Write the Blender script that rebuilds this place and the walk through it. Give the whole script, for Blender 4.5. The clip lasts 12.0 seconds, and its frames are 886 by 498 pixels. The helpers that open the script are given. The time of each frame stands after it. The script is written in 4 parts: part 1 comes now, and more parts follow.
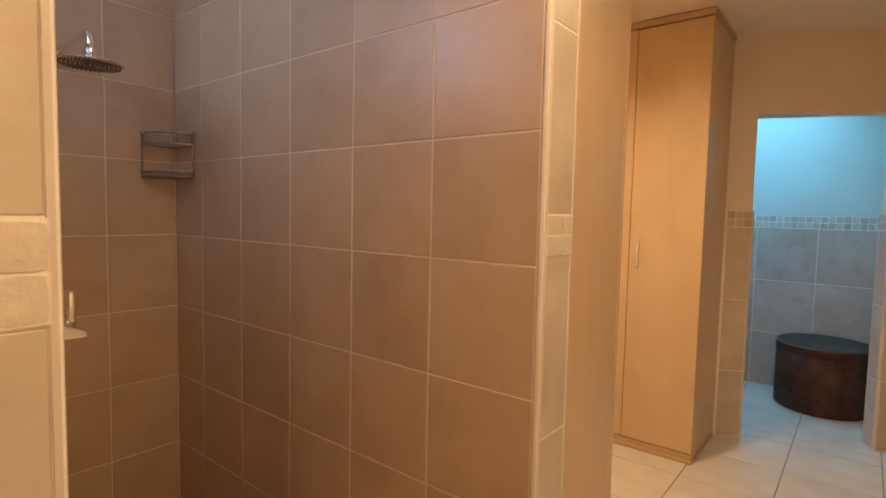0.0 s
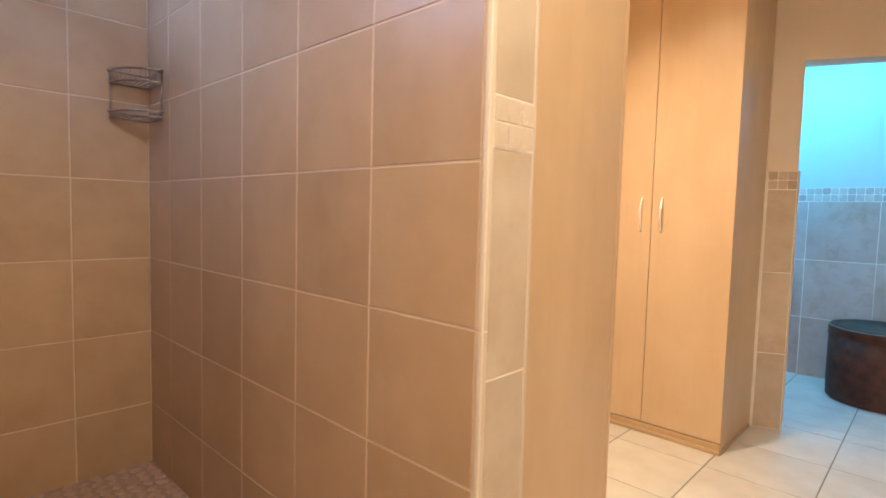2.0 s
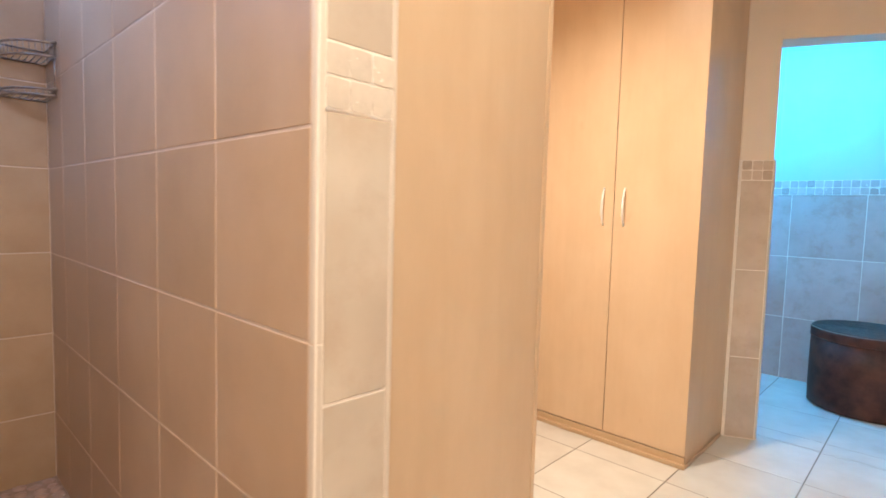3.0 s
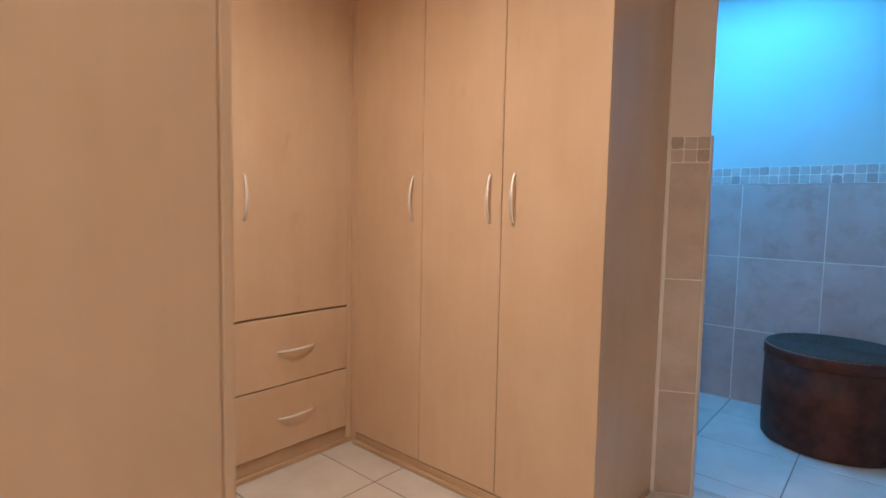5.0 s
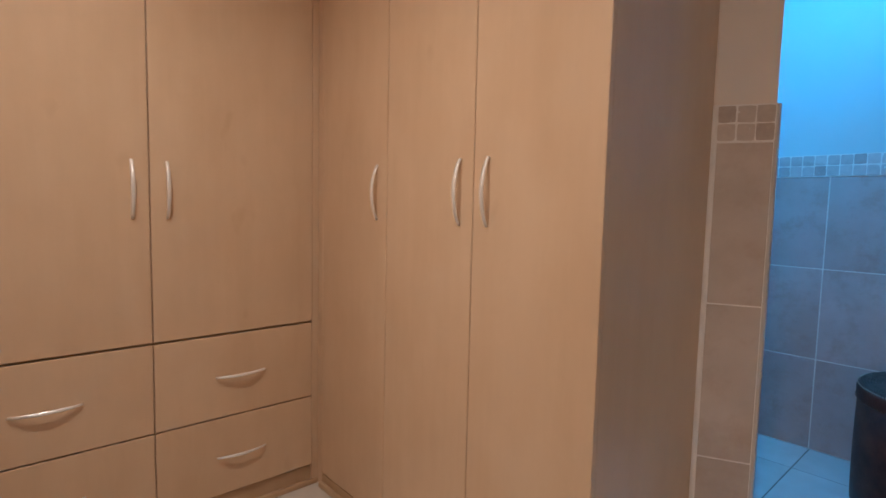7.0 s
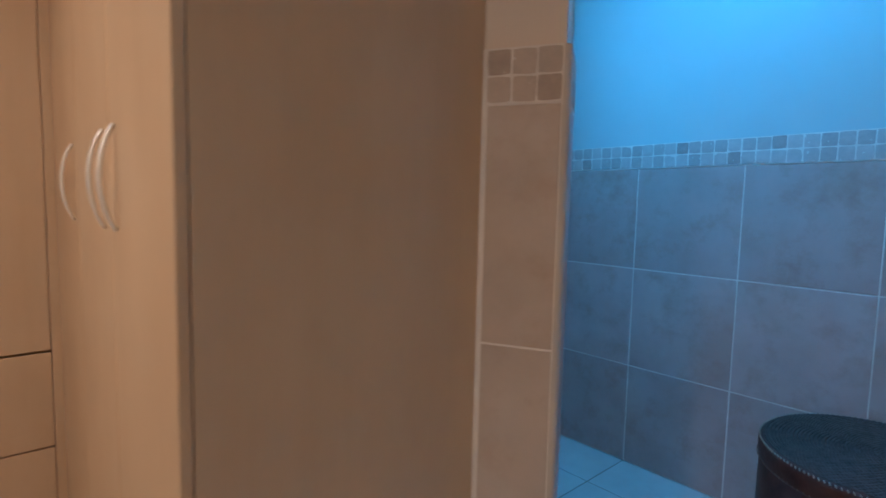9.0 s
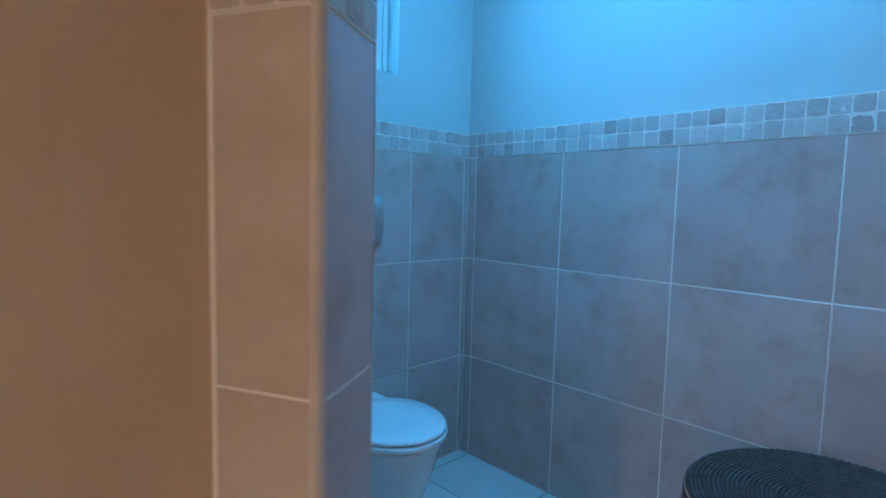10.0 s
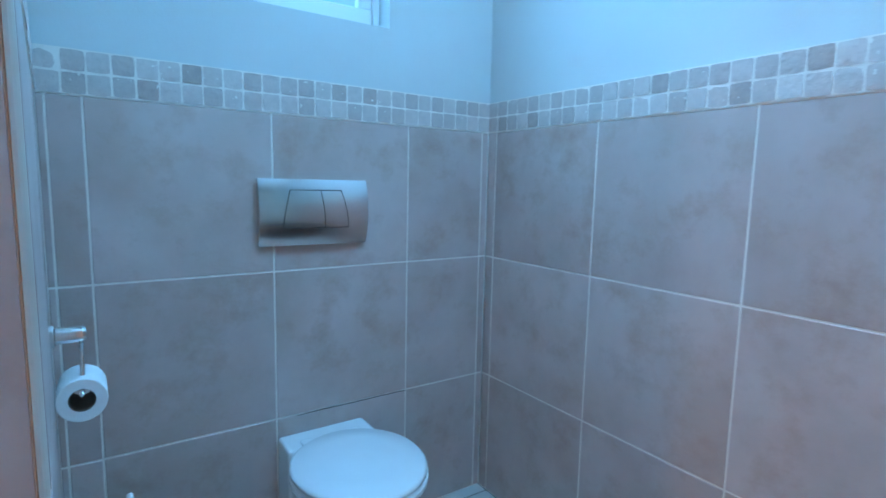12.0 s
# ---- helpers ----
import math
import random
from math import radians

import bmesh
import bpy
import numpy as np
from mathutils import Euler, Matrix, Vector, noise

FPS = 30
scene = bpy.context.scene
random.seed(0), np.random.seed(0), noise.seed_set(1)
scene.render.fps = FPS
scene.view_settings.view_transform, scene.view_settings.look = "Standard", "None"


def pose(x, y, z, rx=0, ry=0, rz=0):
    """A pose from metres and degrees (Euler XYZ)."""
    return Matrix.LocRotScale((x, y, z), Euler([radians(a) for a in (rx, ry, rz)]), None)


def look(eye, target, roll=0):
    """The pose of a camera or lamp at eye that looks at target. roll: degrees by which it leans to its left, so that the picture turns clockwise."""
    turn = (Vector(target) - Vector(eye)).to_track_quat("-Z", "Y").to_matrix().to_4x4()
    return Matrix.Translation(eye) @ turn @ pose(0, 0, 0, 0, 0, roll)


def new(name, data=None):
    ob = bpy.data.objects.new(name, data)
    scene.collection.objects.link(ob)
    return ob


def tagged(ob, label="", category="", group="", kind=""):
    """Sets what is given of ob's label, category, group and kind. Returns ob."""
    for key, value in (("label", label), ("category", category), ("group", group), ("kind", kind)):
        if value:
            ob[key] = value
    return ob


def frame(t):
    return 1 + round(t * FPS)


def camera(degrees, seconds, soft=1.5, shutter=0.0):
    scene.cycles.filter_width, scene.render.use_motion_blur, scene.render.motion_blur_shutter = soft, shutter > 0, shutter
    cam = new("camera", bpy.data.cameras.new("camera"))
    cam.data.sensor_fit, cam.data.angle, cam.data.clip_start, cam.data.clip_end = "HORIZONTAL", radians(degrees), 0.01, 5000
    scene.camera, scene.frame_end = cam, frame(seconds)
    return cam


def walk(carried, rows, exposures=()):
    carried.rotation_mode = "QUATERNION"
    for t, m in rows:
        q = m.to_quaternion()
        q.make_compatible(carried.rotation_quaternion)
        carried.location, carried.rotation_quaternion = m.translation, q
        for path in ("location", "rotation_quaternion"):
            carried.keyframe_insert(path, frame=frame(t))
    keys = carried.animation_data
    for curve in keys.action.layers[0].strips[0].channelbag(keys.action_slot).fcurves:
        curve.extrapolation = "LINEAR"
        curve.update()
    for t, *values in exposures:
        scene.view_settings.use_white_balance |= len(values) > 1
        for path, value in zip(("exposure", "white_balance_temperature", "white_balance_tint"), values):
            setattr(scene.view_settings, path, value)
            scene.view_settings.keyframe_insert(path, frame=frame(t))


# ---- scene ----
cam = camera(80.2, 12.0, soft=1.6, shutter=0.4)
PATH = [
    (0, (0.616, -1.163, 1.429), (-0.633, 0.393, 1.292), 1.2),
    (0.5, (0.607, -1.086, 1.396), (-0.671, 0.447, 1.262), 1.0),
    (1, (0.589, -1.004, 1.318), (-0.74, 0.485, 1.183), 1.1),
    (1.5, (0.618, -0.924, 1.245), (-0.741, 0.537, 1.106), 1.4),
    (2, (0.656, -0.812, 1.192), (-0.719, 0.635, 1.058), 1.5),
    (2.5, (0.673, -0.63, 1.188), (-0.699, 0.817, 1.045), 1.6),
    (3, (0.703, -0.454, 1.174), (-0.671, 0.993, 1.029), 1.6),
    (3.5, (0.719, -0.256, 1.17), (-0.643, 1.202, 1.028), 1.6),
    (3.7, (0.719, -0.166, 1.171), (-0.634, 1.300, 1.029), 1.5),
    (5.3, (0.597, 0.528, 1.175), (-0.706, 2.038, 1.021), 1.1),
    (5.5, (0.575, 0.592, 1.172), (-0.749, 2.083, 1.021), 1.1),
    (6, (0.521, 0.72, 1.157), (-0.893, 2.127, 1.002), 1.1),
    (6.5, (0.53, 0.851, 1.166), (-0.935, 2.204, 1.011), 1.2),
    (8.5, (0.584, 1.649, 1.188), (-0.909, 2.967, 1.015), 1.3),
    (9, (0.639, 1.875, 1.185), (-0.847, 3.202, 1.012), 1.3),
    (9.5, (0.654, 2.102, 1.177), (-0.808, 3.456, 1.002), 1.3),
    (10, (0.601, 2.376, 1.15), (-0.838, 3.754, 0.981), 1.4),
    (10.5, (0.553, 2.549, 1.14), (-0.881, 3.932, 0.97), 1.5),
    (11, (0.519, 2.700, 1.164), (-0.927, 4.066, 0.957), 1.2),
    (11.5, (0.488, 2.802, 1.174), (-1.019, 4.096, 0.938), 1.1),
    (12, (0.469, 2.879, 1.171), (-1.171, 3.999, 0.927), 1.2),
]
EXPOSURES = [(0.0, -0.24, 7600, 12), (1.5, 0.30, 6400, 7), (3.0, 0.82, 5050, 4), (3.7, 0.50, 4900, 5), (5.5, -0.26, 5050, 15), (6.5, -0.43, 4850, 14), (8.5, -0.56, 4850, 12), (9.5, -0.45, 5000, 12), (10.5, 0.07, 5250, 13), (11.2, 0.26, 5700, 18), (12.0, 0.34, 6550, 28)]
walk(cam, [(t, look(eye, target, roll)) for t, eye, target, roll in PATH], EXPOSURES)

# ---- light ----
world = bpy.data.worlds.new("world")
scene.world = world
world.use_nodes = True
wn = world.node_tree
sky = wn.nodes.new("ShaderNodeTexSky")
sky.sky_type, sky.sun_disc = "NISHITA", False
sky.sun_elevation, sky.sun_rotation = radians(48), radians(120)
wn.links.new(sky.outputs[0], wn.nodes["Background"].inputs[0])
wn.nodes["Background"].inputs[1].default_value = 0.09

WARM = (1.0, 0.76, 0.49)
DAY = (0.135, 0.565, 1.0)


def area(name, place, target, size_x, size_y, watts, colour):
    data = bpy.data.lights.new(name, "AREA")
    data.shape, data.size, data.size_y, data.energy, data.color = "RECTANGLE", size_x, size_y, watts, colour
    ob = new(name, data)
    ob.matrix_world = look(place, target)
    return ob


def spot(name, place, watts, colour, angle=110, blend=0.7, radius=0.06):
    data = bpy.data.lights.new(name, "SPOT")
    data.energy, data.color, data.spot_size, data.spot_blend, data.shadow_soft_size = watts, colour, radians(angle), blend, radius
    ob = new(name, data)
    ob.location = place
    return ob


CEIL = 2.589
# the first, weak one is added in place of bounced light above the doorway
DOWNLIGHTS = [(0.42, 1.22, 13.5, 166, 0.4), (-0.48, 1.09, 130, 147, 1.0), (0.74, -0.42, 99, 157, 0.4), (0.90, -1.95, 40, 158, 0.5)]
for dx, dy, watts, cone, soft_edge in DOWNLIGHTS:
    spot("downlight_glow", (dx, dy, CEIL - 0.02), watts, WARM, cone, soft_edge)
area("toilet_window_light", (-1.30, 3.33, 2.20), (0.6, 3.45, 1.75), 0.78, 0.50, 16, DAY)
# fill lamp added overhead; no real source is known above the toilet
area("overhead_fill_glow", (-0.05, 3.62, CEIL + 0.16), (-0.05, 3.62, 0.0), 0.66, 0.46, 19.7, DAY)
area("shower_window_light", (-1.15, -1.20, 2.30), (-1.05, 0.0, 1.9), 0.75, 0.36, 6.5, (0.42, 0.60, 1.0))


# ---- materials ----
def material(name, rough=0.5, metal=0.0):
    m = bpy.data.materials.new(name)
    m.use_nodes = True
    n = m.node_tree.nodes
    b = n["Principled BSDF"]
    b.inputs["Roughness"].default_value, b.inputs["Metallic"].default_value = rough, metal
    return m, m.node_tree, b


def node(tree, kind, **values):
    n = tree.nodes.new(kind)
    for k, v in values.items():
        n.inputs[k.replace("_", " ")].default_value = v
    return n


def coords(tree, scale, shift=True):
    """Object coordinates, moved by the object's own random number, so that no two pieces look alike."""
    tc = tree.nodes.new("ShaderNodeTexCoord")
    mp = tree.nodes.new("ShaderNodeMapping")
    mp.inputs["Scale"].default_value = scale
    tree.links.new(tc.outputs["Object"], mp.inputs["Vector"])
    if shift:
        info = tree.nodes.new("ShaderNodeObjectInfo")
        mul = tree.nodes.new("ShaderNodeVectorMath")
        mul.operation = "SCALE"
        mul.inputs[0].default_value = (37.0, 91.0, 53.0)
        tree.links.new(info.outputs["Random"], mul.inputs["Scale"])
        tree.links.new(mul.outputs[0], mp.inputs["Location"])
    return mp.outputs[0]


def ramp(tree, fac, stops):
    r = tree.nodes.new("ShaderNodeValToRGB")
    e = r.color_ramp.elements
    while len(e) < len(stops):
        e.new(0.5)
    for k, (p, c) in enumerate(stops):
        e[k].position, e[k].color = p, (*c, 1)
    tree.links.new(fac, r.inputs[0])
    return r.outputs[0]


def mix(tree, fac, a, b, mode="MIX"):
    m = tree.nodes.new("ShaderNodeMix")
    m.data_type, m.blend_type = "RGBA", mode
    for value, key in ((fac, 0), (a, 6), (b, 7)):
        if hasattr(value, "links"):
            tree.links.new(value, m.inputs[key])
        else:
            m.inputs[key].default_value = value if key == 0 else (*value, 1)
    return m.outputs[2]


def bump(tree, b, height, strength, distance):
    n = tree.nodes.new("ShaderNodeBump")
    n.inputs["Strength"].default_value, n.inputs["Distance"].default_value = strength, distance
    tree.links.new(height, n.inputs["Height"])
    tree.links.new(n.outputs[0], b.inputs["Normal"])


def noise_of(tree, vec, scale, detail=4.0, rough=0.55):
    n = node(tree, "ShaderNodeTexNoise", Scale=scale, Detail=detail, Roughness=rough)
    tree.links.new(vec, n.inputs["Vector"])
    return n.outputs["Fac"]


def stone_tile(name, dark, base, light, rough, mottles, per_piece=0.12):
    """A glazed tile that imitates travertine: clouds, small brown marks and a fine grain."""
    m, t, b = material(name, rough)
    v = coords(t, (1, 1, 1))
    cloud = noise_of(t, v, 4.5, 5)
    colour = ramp(t, cloud, [(0.30, dark), (0.50, base), (0.72, light)])
    marks = noise_of(t, v, 8.5, 7, 0.64)
    spots = ramp(t, marks, [(0.50, (0, 0, 0)), (0.72, (1, 1, 1))])
    damp = t.nodes.new("ShaderNodeMath")
    damp.operation = "MULTIPLY"
    damp.inputs[1].default_value = mottles
    t.links.new(spots, damp.inputs[0])
    if mottles > 0:
        colour = mix(t, damp.outputs[0], colour, (dark[0] * 0.84, dark[1] * 0.70, dark[2] * 0.58))
    info = t.nodes.new("ShaderNodeObjectInfo")
    tone = ramp(t, info.outputs["Random"], [(0.0, (1 - per_piece,) * 3), (1.0, (1.0, 1.0, 1.0))])
    colour = mix(t, 1.0, colour, tone, "MULTIPLY")
    t.links.new(colour, b.inputs["Base Color"])
    grain = noise_of(t, v, 120, 3)
    bump(t, b, grain, 0.12, 0.002)
    rr = ramp(t, cloud, [(0.3, (rough * 0.85,) * 3), (0.7, (min(1, rough * 1.2),) * 3)])
    t.links.new(rr, b.inputs["Roughness"])
    return m


def plain(name, colour, rough, metal=0.0, vary=0.06, scale=8.0, relief=0.0, relief_scale=60.0):
    m, t, b = material(name, rough, metal)
    v = coords(t, (1, 1, 1), False)
    f = noise_of(t, v, scale, 5)
    low = tuple(c * (1 - vary) for c in colour)
    high = tuple(min(1, c * (1 + vary)) for c in colour)
    t.links.new(ramp(t, f, [(0.3, low), (0.7, high)]), b.inputs["Base Color"])
    if relief:
        bump(t, b, noise_of(t, v, relief_scale, 4), relief, 0.003)
    return m


def maple(name, base, vertical=True):
    """Maple-pattern melamine board with a fine upright grain and soft clouds."""
    m, t, b = material(name, 0.30)
    b.inputs["Specular IOR Level"].default_value = 0.36
    long = (11, 11, 0.55) if vertical else (11, 0.55, 11)
    v = coords(t, long)
    grain = noise_of(t, v, 1.0, 5, 0.6)
    v2 = coords(t, (190, 190, 7))
    fine = noise_of(t, v2, 1.0, 3, 0.5)
    v3 = coords(t, (3.2, 3.2, 1.0))
    cloud = noise_of(t, v3, 1.0, 3)
    c = ramp(t, grain, [(0.3, tuple(x * y for x, y in zip(base, (0.90, 0.87, 0.83)))), (0.55, base), (0.75, tuple(x * 1.04 for x in base))])
    c = mix(t, 0.04, c, ramp(t, fine, [(0.35, tuple(x * 0.80 for x in base)), (0.6, tuple(x * 1.08 for x in base))]))
    c = mix(t, 0.45, c, ramp(t, cloud, [(0.35, tuple(x * y for x, y in zip(base, (0.88, 0.82, 0.76)))), (0.65, tuple(x * 1.06 for x in base))]))
    v5 = coords(t, (7, 7, 4))
    blotch = noise_of(t, v5, 1.0, 4, 0.6)
    c = mix(t, 0.30, c, ramp(t, blotch, [(0.38, tuple(x * y for x, y in zip(base, (0.90, 0.85, 0.80)))), (0.62, tuple(x * 1.04 for x in base))]))
    v4 = coords(t, (9, 9, 5))
    knots = ramp(t, noise_of(t, v4, 1.0, 2), [(0.70, (0, 0, 0)), (0.80, (1, 1, 1))])
    k = t.nodes.new("ShaderNodeMath")
    k.operation = "MULTIPLY"
    k.inputs[1].default_value = 0.22
    t.links.new(knots, k.inputs[0])
    c = mix(t, k.outputs[0], c, tuple(x * y for x, y in zip(base, (0.6, 0.48, 0.38))))
    t.links.new(c, b.inputs["Base Color"])
    bump(t, b, fine, 0.02, 0.001)
    return m


SHOWER_TILE = stone_tile("shower_tile", (0.505, 0.347, 0.215), (0.555, 0.388, 0.246), (0.60, 0.428, 0.28), 0.36, 0.14)
CREAM_TILE = stone_tile("cream_tile", (0.52, 0.430, 0.340), (0.58, 0.492, 0.395), (0.64, 0.553, 0.455), 0.38, 0.40)
WALL_TILE = stone_tile("wall_tile", (0.522, 0.383, 0.328), (0.594, 0.450, 0.402), (0.654, 0.514, 0.470), 0.34, 0.62)
PILLAR_TILE = stone_tile("pillar_tile", (0.50, 0.390, 0.30), (0.572, 0.458, 0.365), (0.63, 0.517, 0.425), 0.38, 0.45)
FLOOR_TILE = stone_tile("floor_tile", (0.575, 0.515, 0.45), (0.635, 0.58, 0.51), (0.69, 0.64, 0.575), 0.22, 0.0, 0.05)
GROUT = plain("grout", (0.84, 0.765, 0.69), 0.9, 0, 0.07, 14, 0.3, 180)
SHOWER_GROUT = plain("shower_grout", (0.70, 0.575, 0.46), 0.9, 0, 0.10, 14, 0.3, 180)
FLOOR_GROUT = plain("floor_grout", (0.20, 0.165, 0.13), 0.9, 0, 0.2, 9)
TRIM_CREAM = plain("trim_cream", (0.62, 0.535, 0.45), 0.35, 0, 0.05)
PAINT_CREAM = plain("paint_cream", (0.78, 0.66, 0.54), 0.75, 0, 0.03, 3, 0.12, 140)
PAINT_WHITE = plain("paint_white", (0.59, 0.62, 0.595), 0.7, 0, 0.03, 3, 0.12, 140)
CEILING_PAINT = plain("ceiling_paint", (0.80, 0.74, 0.66), 0.85, 0, 0.03, 3)
MAPLE = maple("maple", (0.635, 0.466, 0.302))
MAPLE_EDGE = maple("maple_edge", (0.51, 0.36, 0.215))
SATIN = plain("satin_aluminium", (0.90, 0.885, 0.86), 0.34, 0.6, 0.03)
CHROME = plain("chrome", (0.82, 0.82, 0.82), 0.09, 1.0, 0.02)
# chrome wire; the dark surroundings it mirrors are put into its colour
WIRE = plain("caddy_wire_mirrored_dark", (0.42, 0.37, 0.33), 0.28, 1.0, 0.2, 30)
BRUSHED = plain("brushed_steel", (0.66, 0.66, 0.67), 0.20, 1.0, 0.04, 20)
CERAMIC = plain("white_ceramic", (0.84, 0.84, 0.82), 0.12, 0, 0.02)
SEAT_PLASTIC = plain("seat_plastic", (0.86, 0.86, 0.84), 0.22, 0, 0.02)
PAPER = plain("paper", (0.85, 0.84, 0.82), 0.95, 0, 0.03, 30, 0.3, 90)
CARD = plain("card", (0.16, 0.12, 0.09), 0.9, 0, 0.1)
BLACK_GAP = plain("dark_gap", (0.03, 0.022, 0.016), 0.9)
WINDOW_WHITE = plain("window_white", (0.82, 0.82, 0.80), 0.4, 0, 0.02)
LEATHER = plain("brown_leather", (0.078, 0.029, 0.018), 0.50, 0, 0.45, 11, 0.35, 75)
WOVEN = plain("woven_cord", (0.085, 0.060, 0.048), 0.70, 0, 0.35, 40, 0.2, 200)
for dull in (LEATHER, WOVEN):
    dull.node_tree.nodes["Principled BSDF"].inputs["Specular IOR Level"].default_value = 0.25
THREAD = plain("brown_thread", (0.16, 0.085, 0.05), 0.7, 0, 0.3, 40)
STUD = plain("stud_metal", (0.45, 0.38, 0.30), 0.35, 1.0, 0.2)


def mosaic_stone(name, tone, veined=0.25, relief=0.5):
    """Tumbled marble of one tone: veins, small filled pits and a worn face."""
    m, t, b = material(name, 0.6)
    v = coords(t, (1, 1, 1))
    info = t.nodes.new("ShaderNodeObjectInfo")
    own = ramp(t, info.outputs["Random"], [(0.0, tuple(c * 0.92 for c in tone)), (1.0, tuple(c * 1.07 for c in tone))])
    veins = noise_of(t, v, 38, 6, 0.7)
    c = mix(t, veined, own, ramp(t, veins, [(0.35, tuple(c * 0.72 for c in tone)), (0.64, tuple(min(0.8, c * 1.22) for c in tone))]))
    pits = ramp(t, noise_of(t, v, 62, 2), [(0.70, (0, 0, 0)), (0.735, (1, 1, 1))])
    c = mix(t, pits, c, (0.80, 0.75, 0.68))
    t.links.new(c, b.inputs["Base Color"])
    bump(t, b, noise_of(t, v, 60, 4, 0.6), relief, 0.006)
    return m


MOSAIC = {
    "p": mosaic_stone("pale_marble", (0.605, 0.505, 0.455)),
    "m": mosaic_stone("grey_marble", (0.53, 0.43, 0.385)),
    "b": mosaic_stone("brown_marble", (0.455, 0.35, 0.305), 0.35),
    "s": mosaic_stone("sand_marble", (0.575, 0.462, 0.368)),
    "t": mosaic_stone("tan_marble", (0.495, 0.38, 0.292), 0.35),
    "c": mosaic_stone("cream_marble", (0.62, 0.535, 0.445), 0.2, 0.45),
}


def frosted():
    m, t, b = material("window_glass", 0.04)
    b.inputs["Transmission Weight"].default_value = 1.0
    b.inputs["IOR"].default_value = 1.45
    b.inputs["Base Color"].default_value = (0.95, 0.97, 1, 1)
    return m


GLASS = frosted()


def lamp_face():
    m, t, b = material("lamp_glass", 0.3)
    b.inputs["Emission Color"].default_value = (*WARM, 1)
    b.inputs["Emission Strength"].default_value = 6.0
    return m


LAMP_FACE = lamp_face()


# ---- building helpers ----
def mesh_of(name, bm, mat, smooth=False):
    me = bpy.data.meshes.new(name)
    bmesh.ops.recalc_face_normals(bm, faces=bm.faces)
    if smooth:
        for f in bm.faces:
            f.smooth = True
    bm.to_mesh(me)
    bm.free()
    if mat:
        me.materials.append(mat)
    return me


def part(name, bm, mat, parent=None, label="", place=None, smooth=False):
    ob = new(name, mesh_of(name, bm, mat, smooth))
    if parent:
        ob.parent = parent
    if place is not None:
        ob.matrix_basis = place if isinstance(place, Matrix) else Matrix.Translation(place)
    if label:
        ob["label"] = label
    return ob


def thing(name, place, label, category, group="", turn=0):
    ob = new(name)
    ob.matrix_basis = pose(*place, 0, 0, turn)
    ob.empty_display_size = 0.1
    return tagged(ob, label, category, group)


def box_into(bm, a, b, bevel=0.0, segments=2):
    lo, hi = [min(p, q) for p, q in zip(a, b)], [max(p, q) for p, q in zip(a, b)]
    m = Matrix.LocRotScale([(p + q) / 2 for p, q in zip(lo, hi)], None, [q - p for p, q in zip(lo, hi)])
    made = bmesh.ops.create_cube(bm, size=1.0, matrix=m)
    if bevel:
        edges = list({e for v in made["verts"] for e in v.link_edges})
        bmesh.ops.bevel(bm, geom=edges, offset=bevel, segments=segments, affect="EDGES", profile=0.5)
    return bm


def box(a, b, bevel=0.0, segments=2):
    return box_into(bmesh.new(), a, b, bevel, segments)


def tube_into(bm, points, radius, sides=10, caps=True):
    """A round bar along points; radius may be a number or one for each point."""
    pts = [Vector(p) for p in points]
    rings, up = [], None
    for k, p in enumerate(pts):
        d = (pts[min(k + 1, len(pts) - 1)] - pts[max(k - 1, 0)]).normalized()
        if up is None:
            up = d.orthogonal().normalized()
        up = (up - d * up.dot(d)).normalized()
        side = d.cross(up)
        r = radius[k] if isinstance(radius, (list, tuple)) else radius
        rings.append([bm.verts.new(p + (up * math.cos(a) + side * math.sin(a)) * r) for a in (2 * math.pi * j / sides for j in range(sides))])
    for r0, r1 in zip(rings, rings[1:]):
        for j in range(sides):
            bm.faces.new((r0[j], r0[(j + 1) % sides], r1[(j + 1) % sides], r1[j]))
    if caps:
        bm.faces.new(rings[0])
        bm.faces.new(rings[-1])
    return bm


def tube(points, radius, sides=10):
    return tube_into(bmesh.new(), points, radius, sides)


def lathe_into(bm, profile, sides=32, centre=(0, 0, 0)):
    """A turned shape round z from (radius, height) pairs; a radius of 0 closes it."""
    rings = []
    for r, z in profile:
        if r < 1e-6:
            rings.append([bm.verts.new((centre[0], centre[1], centre[2] + z))])
        else:
            rings.append([bm.verts.new((centre[0] + r * math.cos(2 * math.pi * j / sides), centre[1] + r * math.sin(2 * math.pi * j / sides), centre[2] + z)) for j in range(sides)])
    for a, b in zip(rings, rings[1:]):
        for j in range(sides):
            k = (j + 1) % sides
            quad = [a[0], b[k], b[j]] if len(a) == 1 else [a[j], a[k], b[0]] if len(b) == 1 else [a[j], a[k], b[k], b[j]]
            bm.faces.new(quad)
    return bm


def lathe(profile, sides=32):
    return lathe_into(bmesh.new(), profile, sides)


# ---- pieces of tiled surfaces ----
TILES = {}


def piece_mesh(w, h, d, mat, bevel):
    """A tile w x h x d with softened edges, back at y = 0, front towards -y, corner at the origin."""
    key = (round(w, 3), round(h, 3), round(d, 4), mat.name)
    if key not in TILES:
        TILES[key] = mesh_of("tile", box((0, 0, 0), (w, -d, h), bevel, 1), mat)
    return TILES[key]


def lay(name, mesh, parent, m):
    ob = new(name, mesh)
    ob.parent = parent
    ob.matrix_basis = m
    return ob


